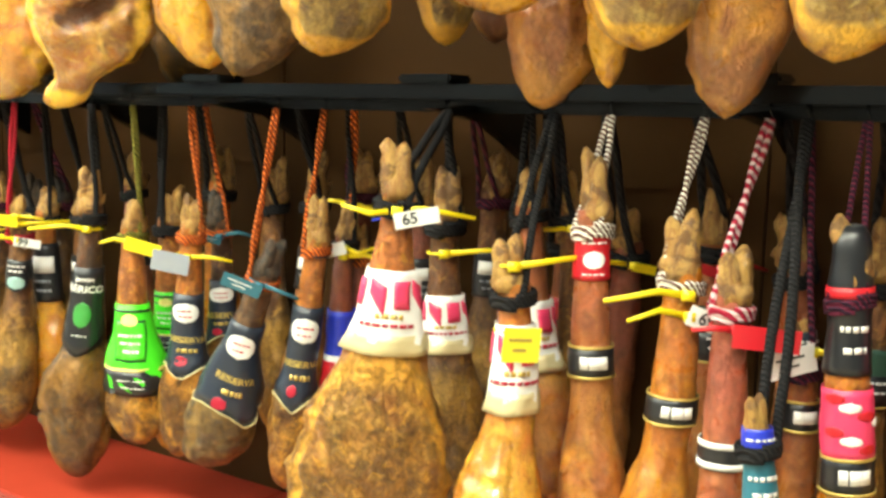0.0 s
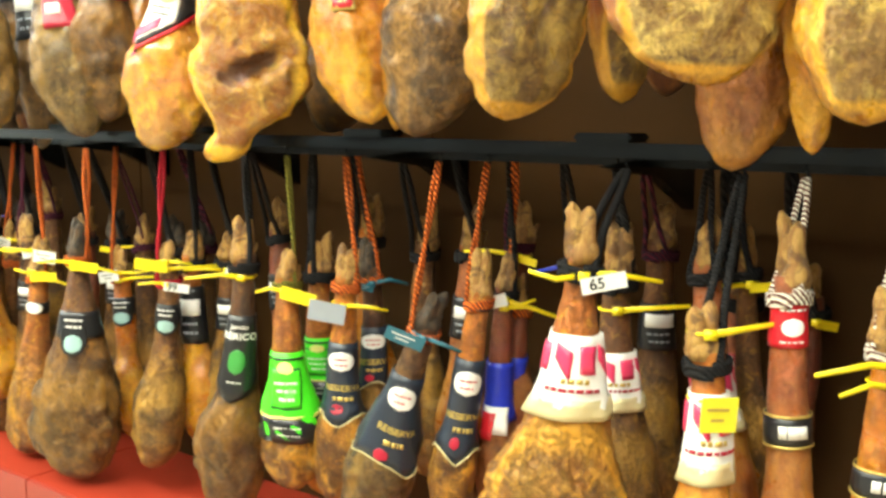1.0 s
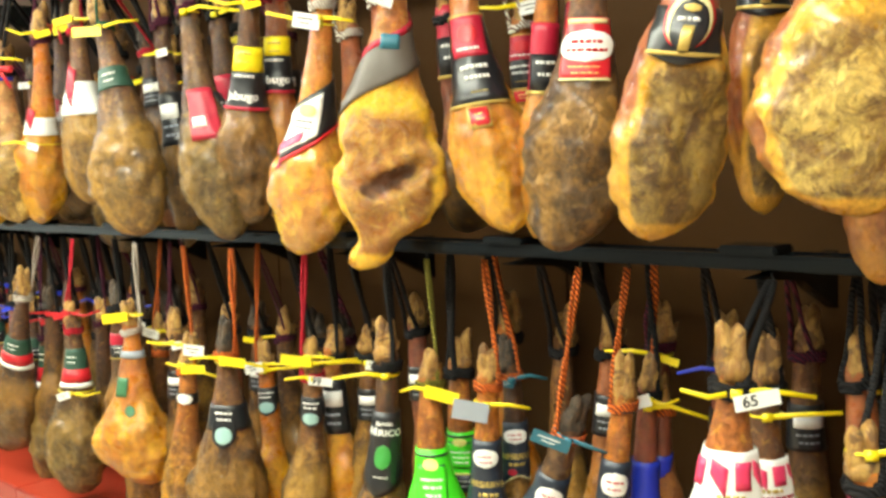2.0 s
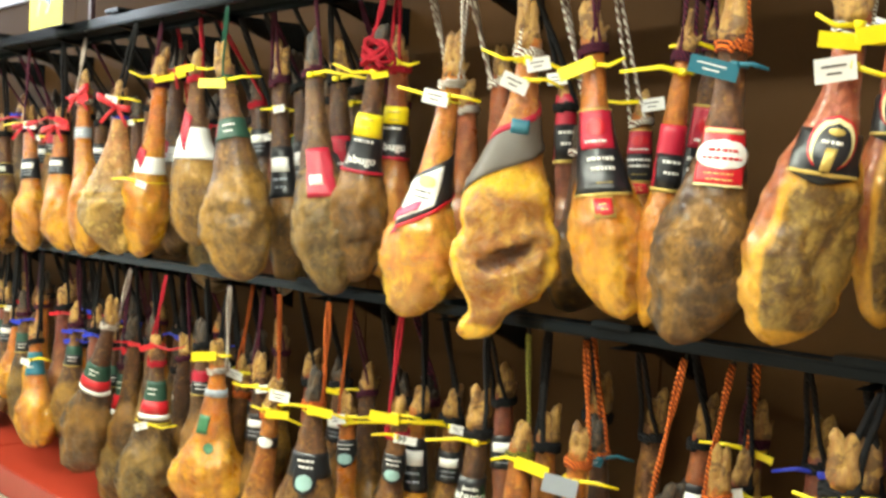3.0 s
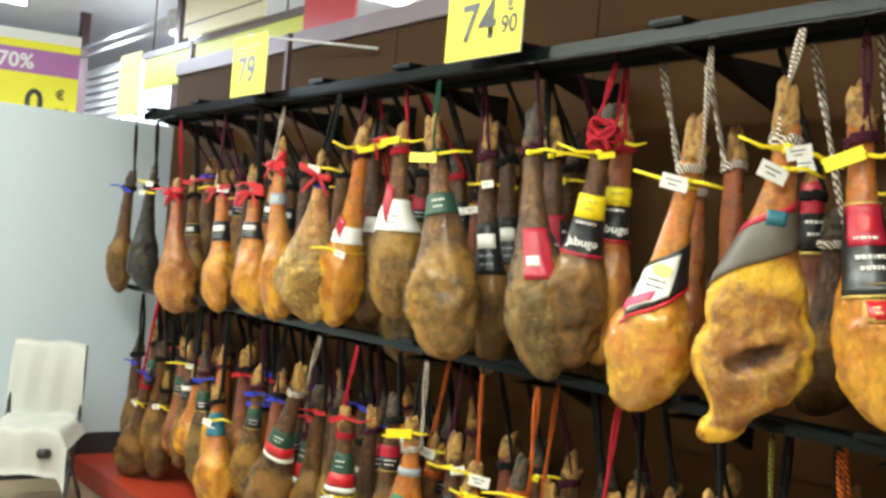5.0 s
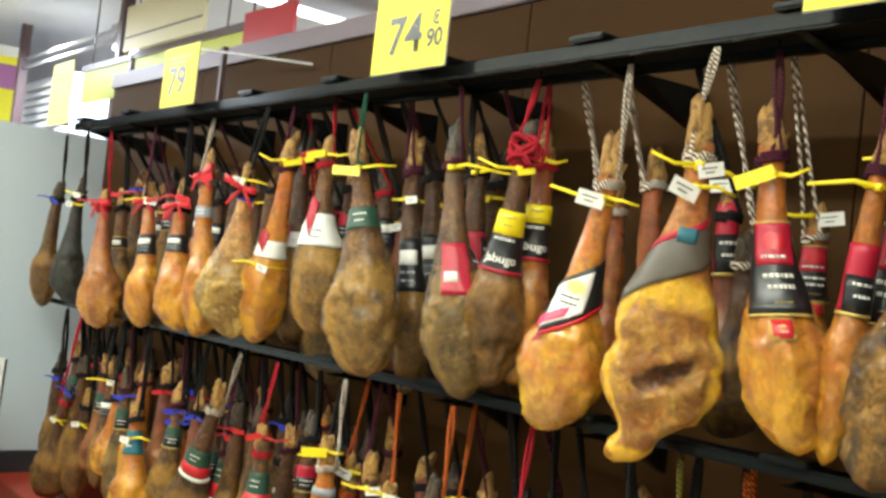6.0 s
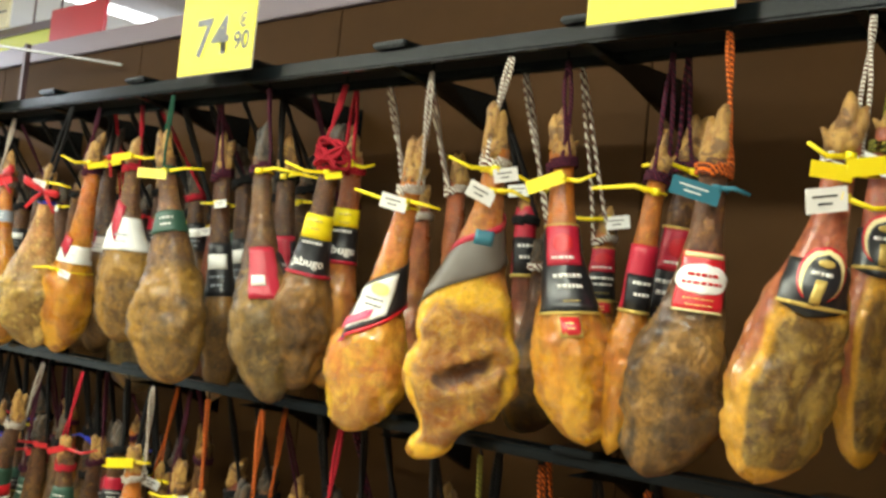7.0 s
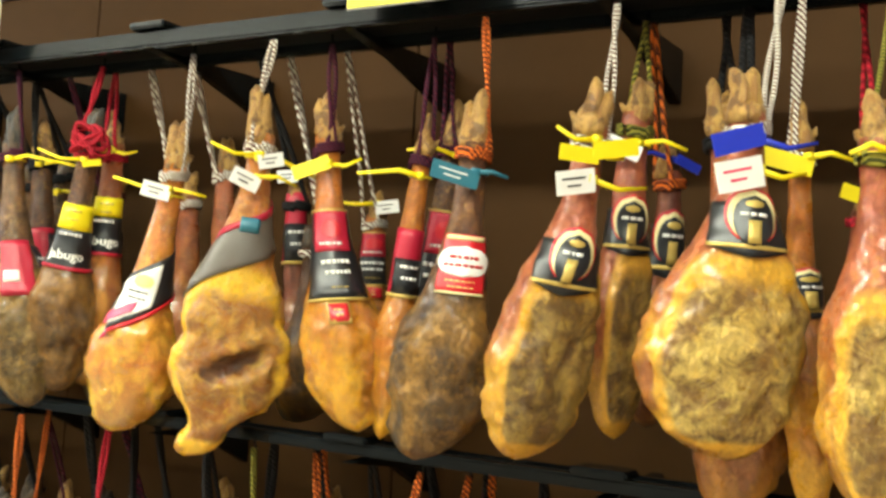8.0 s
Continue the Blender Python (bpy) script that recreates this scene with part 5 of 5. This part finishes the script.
def price_sign(x0, x1, z0, z1, y, big, small, mat=PAPER):
    sign = tagged(new("price_sign"), "yellow card price sign clipped to the upper rail", "sign", "price signs")
    sign.location = ((x0 + x1) / 2, y, z0)
    w, hgt = (x1 - x0) / 2, z1 - z0
    part("card", boxed(-w, w, -0.0015, 0.0015, 0, hgt), mat, sign, smooth=False)
    bm = boxed(-w - 0.003, w + 0.003, 0.002, 0.004, -0.003, hgt + 0.003)
    part("plastic_cover", bm, CLEAR, sign, smooth=False)
    part("clip", boxed(-0.02, 0.02, 0.004, 0.059, 0.002, 0.04, bevel=0.003), STEEL, sign, smooth=False)
    for i in range(2):
        part("print_bar", boxed(-w * 0.8, w * (0.7 - 0.3 * i), -0.003, -0.0015, hgt * (0.80 - 0.09 * i), hgt * (0.84 - 0.09 * i)), GOLDINK, sign, smooth=False)
    if big:
        bm = text_mesh(big, 0.165)
        bmesh.ops.transform(bm, matrix=Matrix.Translation((-w * 0.10, -0.003, 0.105)) @ pose(0, 0, 0, 90) @ Matrix.Diagonal((1.05, 1, 1, 1)), verts=bm.verts)
        part("number", bm, INK, sign, smooth=False)
    if small:
        for txt, sz, dz in (("€", 0.06, 0.145), (small, 0.078, 0.085)):
            bm = text_mesh(txt, sz)
            bmesh.ops.transform(bm, matrix=Matrix.Translation((w * 0.70, -0.003, dz)) @ pose(0, 0, 0, 90), verts=bm.verts)
            part("number", bm, INK, sign, smooth=False)


price_sign(-3.24, -2.87, 2.158, 2.56, 1.425, "74", "90")
price_sign(-4.86, -4.53, 2.160, 2.42, 1.425, "79", "")
price_sign(-6.36, -6.04, 2.160, 2.50, 1.425, "", "", PALEPAPER)
price_sign(-1.70, -1.36, 2.150, 2.55, 1.425, "", "")

# ---- the shop beyond the panels ----
GLOW = bpy.data.materials.new("fluorescent_tube")
GLOW.use_nodes = True
GLOW.node_tree.nodes["Principled BSDF"].inputs["Emission Color"].default_value = (0.92, 0.97, 1.0, 1)
GLOW.node_tree.nodes["Principled BSDF"].inputs["Emission Strength"].default_value = 9.0
LILAC = plain("lilac_print", (0.42, 0.16, 0.40), 0.5, vary=0.1, relief=0)
YGREEN = plain("yellow_green_board", (0.62, 0.66, 0.06), 0.5, vary=0.1, relief=0)
CREAMB = plain("cream_board", (0.75, 0.68, 0.42), 0.5, vary=0.1, relief=0)
FRAME = plain("brown_sign_frame", (0.10, 0.055, 0.06), 0.45)
WHITEM = plain("white_metal", (0.7, 0.7, 0.72), 0.35)


def ceiling_lamp(x, y, z, lx, ly):
    lamp = tagged(new("ceiling_lamp"), "fluorescent batten lamp under the shop ceiling", "lamp", "ceiling lamps")
    lamp.location = (x, y, z)
    part("housing", boxed(-lx, lx, -ly, ly, 0.045, 3.5 - z, bevel=0.006), WHITEM, lamp, smooth=False)
    bm = bmesh.new()
    if lx > ly:
        tube(bm, [(-lx + 0.02, 0, 0.02), (lx - 0.02, 0, 0.02)], 0.022, 10)
    else:
        tube(bm, [(0, -ly + 0.02, 0.02), (0, ly - 0.02, 0.02)], 0.022, 10)
    part("tube", bm, GLOW, lamp, "glowing white tube")


for xx in (-5.6, -3.1, -0.6, 1.9):
    ceiling_lamp(xx, -0.35, 3.34, 1.1, 0.06)
    ceiling_lamp(xx, -2.6, 3.34, 1.1, 0.06)
ceiling_lamp(-6.06, 2.95, 3.09, 0.07, 0.62)
ceiling_lamp(-9.4, 3.6, 3.27, 0.07, 0.75)
# fixture made up to go with the fill strip by the partition
ceiling_lamp(-9.4, 0.9, 3.27, 0.07, 0.75)


def board(name, label, x0, x1, z0, z1, y, mat, frame_sides):
    """A hanging shop board with a frame and two drop rods."""
    b = tagged(new(name), label, "sign", "hanging shop boards")
    b.location = ((x0 + x1) / 2, y, z0)
    w, hgt = (x1 - x0) / 2, z1 - z0
    part("face", boxed(-w, w, -0.01, 0.01, 0, hgt), mat, b, smooth=False)
    if "t" in frame_sides:
        part("frame_top", boxed(-w - 0.03, w + 0.03, -0.02, 0.02, hgt + 0.001, hgt + 0.05), FRAME, b, smooth=False)
    if "r" in frame_sides:
        part("frame_side", boxed(w + 0.001, w + 0.045, -0.02, 0.02, -0.05, hgt), FRAME, b, smooth=False)
    for q in (-0.7, 0.7):
        bm = bmesh.new()
        tube(bm, [(q * w, 0, hgt), (q * w, 0, 3.5 - z0)], 0.006, 6)
        part("drop_rod", bm, FRAME, b)
    return b


b = board("hanging_board", "yellow green promotion board in a brown frame", -8.50, -7.60, 2.62, 2.86, 2.34, YGREEN, "tr")
b = board("hanging_board", "cream promotion board with a thin dark line", -7.55, -6.31, 2.90, 3.22, 2.26, CREAMB, "")
part("print_bar", boxed(-0.60, 0.60, -0.014, -0.011, 0.09, 0.10), FRAME, b, smooth=False)
board("hanging_board", "yellow promotion board behind the cream board", -7.50, -5.93, 2.73, 2.87, 2.34, YGREEN, "t")
board("hanging_board", "red promotion board hanging over the next aisle", -5.86, -5.30, 2.735, 2.95, 2.30, RED, "")
rack = tagged(new("sign_rack"), "white double rail on brown posts above the aisle", "rack")
rack.location = (-9.2, 2.4, 0)
for z in (3.17, 3.09):
    bm = bmesh.new()
    tube(bm, [(-1.2, 0, z), (1.2, 0, z)], 0.016, 8)
    part("rail", bm, WHITEM, rack)
for q in (-1.15, 1.25):
    part("post", boxed(q - 0.035, q + 0.035, -0.04, 0.04, 0.0, 3.5), FRAME, rack, smooth=False)
holder = tagged(new("sign_holder"), "brown metal holder with a pale stay rod above the rail", "holder")
holder.location = (-5.06, 1.80, 2.178)
rod = bmesh.new()
tube(rod, [(-0.3, -0.08, 0.385), (0.62, 0.12, 0.25)], 0.006, 6)
part("stay_rod", rod, WHITEM, holder)
part("upright", boxed(-0.012, 0.012, -0.012, 0.012, -0.03, 0.37), FRAME, holder, smooth=False)

louvre = tagged(new("louvre_unit"), "pale grey cabinet with white louvre slats beyond the partition", "cabinet")
louvre.location = (-10.5, 2.62, 0)
part("body", boxed(-0.8, 0.8, 0.02, 0.5, 0.0, 3.06, bevel=0.01), WHITEM, louvre, smooth=False)
for q in range(7):
    bm = boxed(-0.35, 0.72, -0.03, 0.018, 2.50 + 0.075 * q, 2.54 + 0.075 * q, bevel=0.004)
    part("slat", bm, WHITEM, louvre, smooth=False)

big = tagged(new("promotion_banner"), "yellow and purple discount banner beyond the white partition", "banner")
big.matrix_world = pose(-8.6, 1.32, 2.2) @ pose(0, 0, 0, 0, 0, 78)
part("face", boxed(-0.62, 0.52, 0, 0.02, 0.06, 0.42), PAPER, big, smooth=False)
part("band", boxed(-0.62, 0.52, -0.003, 0.02, 0.421, 0.60), LILAC, big, smooth=False)
part("top_band", boxed(-0.62, 0.52, 0, 0.02, 0.601, 0.66), PAPER, big, smooth=False)
part("crest_band", boxed(-0.62, 0.52, -0.002, 0.02, 0.661, 0.74), WHITE, big, smooth=False)
for txt, sz, px, pz, mt in (("-70%", 0.15, 0.05, 0.50, WHITE), ("0", 0.26, 0.22, 0.20, INK), ("€", 0.10, 0.40, 0.28, INK), ("50", 0.12, 0.42, 0.13, INK)):
    bm = text_mesh(txt, sz)
    bmesh.ops.transform(bm, matrix=Matrix.Translation((px, -0.006, pz)) @ pose(0, 0, 0, 90), verts=bm.verts)
    part("lettering", bm, mt, big, smooth=False)
part("post", boxed(-0.03, 0.03, 0.021, 0.06, -2.2, 0.74), FRAME, big, smooth=False)

# ---- chair with white cover ----
cloth = plain("white_cloth", (0.80, 0.80, 0.78), 0.8, vary=0.06, scale=12, relief=0.3)
chair = tagged(new("folding_chair"), "folding metal chair draped with a white cloth cover", "chair")
chair.matrix_world = pose(-6.25, 1.09, 0) @ pose(0, 0, 0, 0, 0, -30)
for sy in (-0.19, 0.19):
    for a, c in (((-0.16, 0.48), (0.22, 0.0)), ((0.16, 0.42), (-0.2, 0.0))):
        bm = bmesh.new()
        tube(bm, [(a[0], sy, a[1]), (c[0], sy * 1.15, c[1] + 0.008)], 0.011, 8)
        part("leg", bm, plain("grey_tube_metal", (0.2, 0.2, 0.22), 0.3, 0.8), chair)
    bm = bmesh.new()
    tube(bm, [(-0.16, sy, 0.46), (-0.2, sy, 0.86)], 0.012, 8)
    part("back_post", bm, plain("black_tube_metal", (0.03, 0.03, 0.03), 0.35), chair)


def cloth_sheet(fn, n, m):
    bm = bmesh.new()
    rows = [[bm.verts.new(fn(i / m, j / n)) for j in range(n + 1)] for i in range(m + 1)]
    for i in range(m):
        for j in range(n):
            bm.faces.new((rows[i][j], rows[i][j + 1], rows[i + 1][j + 1], rows[i + 1][j]))
    bmesh.ops.solidify(bm, geom=bm.faces[:], thickness=0.008)
    return bm


def back_fold(v, u):
    y = (u - 0.5) * (0.36 + 0.05 * v)
    p = (v - 0.5) * 2
    x = -0.19 + 0.035 * math.copysign(min(abs(p) * 3, 1), p) + 0.008 * math.sin(u * 19 + v * 4)
    return (x, y, 0.875 - abs(p) ** 1.0 * (0.42 if p > 0 else 0.30) + 0.006 * math.sin(u * 11))


def seat_drape(v, u):
    y = (u - 0.5) * 0.46
    edge = max(abs(u - 0.5) - 0.38, 0) * 8
    x = -0.17 + 0.42 * min(v * 1.35, 1) + 0.012 * math.sin(u * 15) * v
    z = 0.46 - (0.24 * max(v - 0.74, 0) * 3.85) - 0.10 * edge * edge + 0.008 * math.sin(u * 13 + v * 7)
    return (x, y, z)


part("back_cover", cloth_sheet(back_fold, 18, 22), cloth, chair, "white cloth over the backrest")
part("seat_cover", cloth_sheet(seat_drape, 20, 22), cloth, chair, "white cloth over the seat")
part("seat", boxed(-0.17, 0.2, -0.2, 0.2, 0.415, 0.44, bevel=0.008), cloth, chair)
part("knob", boxed(0.262, 0.30, 0.09, 0.16, 0.32, 0.37, bevel=0.01), INK, chair, "dark plastic knob")

# ---- floor tiles ----
floor_tile = bpy.data.meshes.new("floor_tile")
bm = boxed(-0.2985, 0.2985, -0.2985, 0.2985, -0.012, 0.0, bevel=0.002)
bm.to_mesh(floor_tile)
bm.free()
floor_tile.materials.append(tile_mat)
for i in range(20):
    for j in range(11):
        ob = new("floor_tile", floor_tile)
        ob.parent = floor
        ob.location = (-8.0 + 0.6 * i, 1.18 - 0.6 * j, 0)
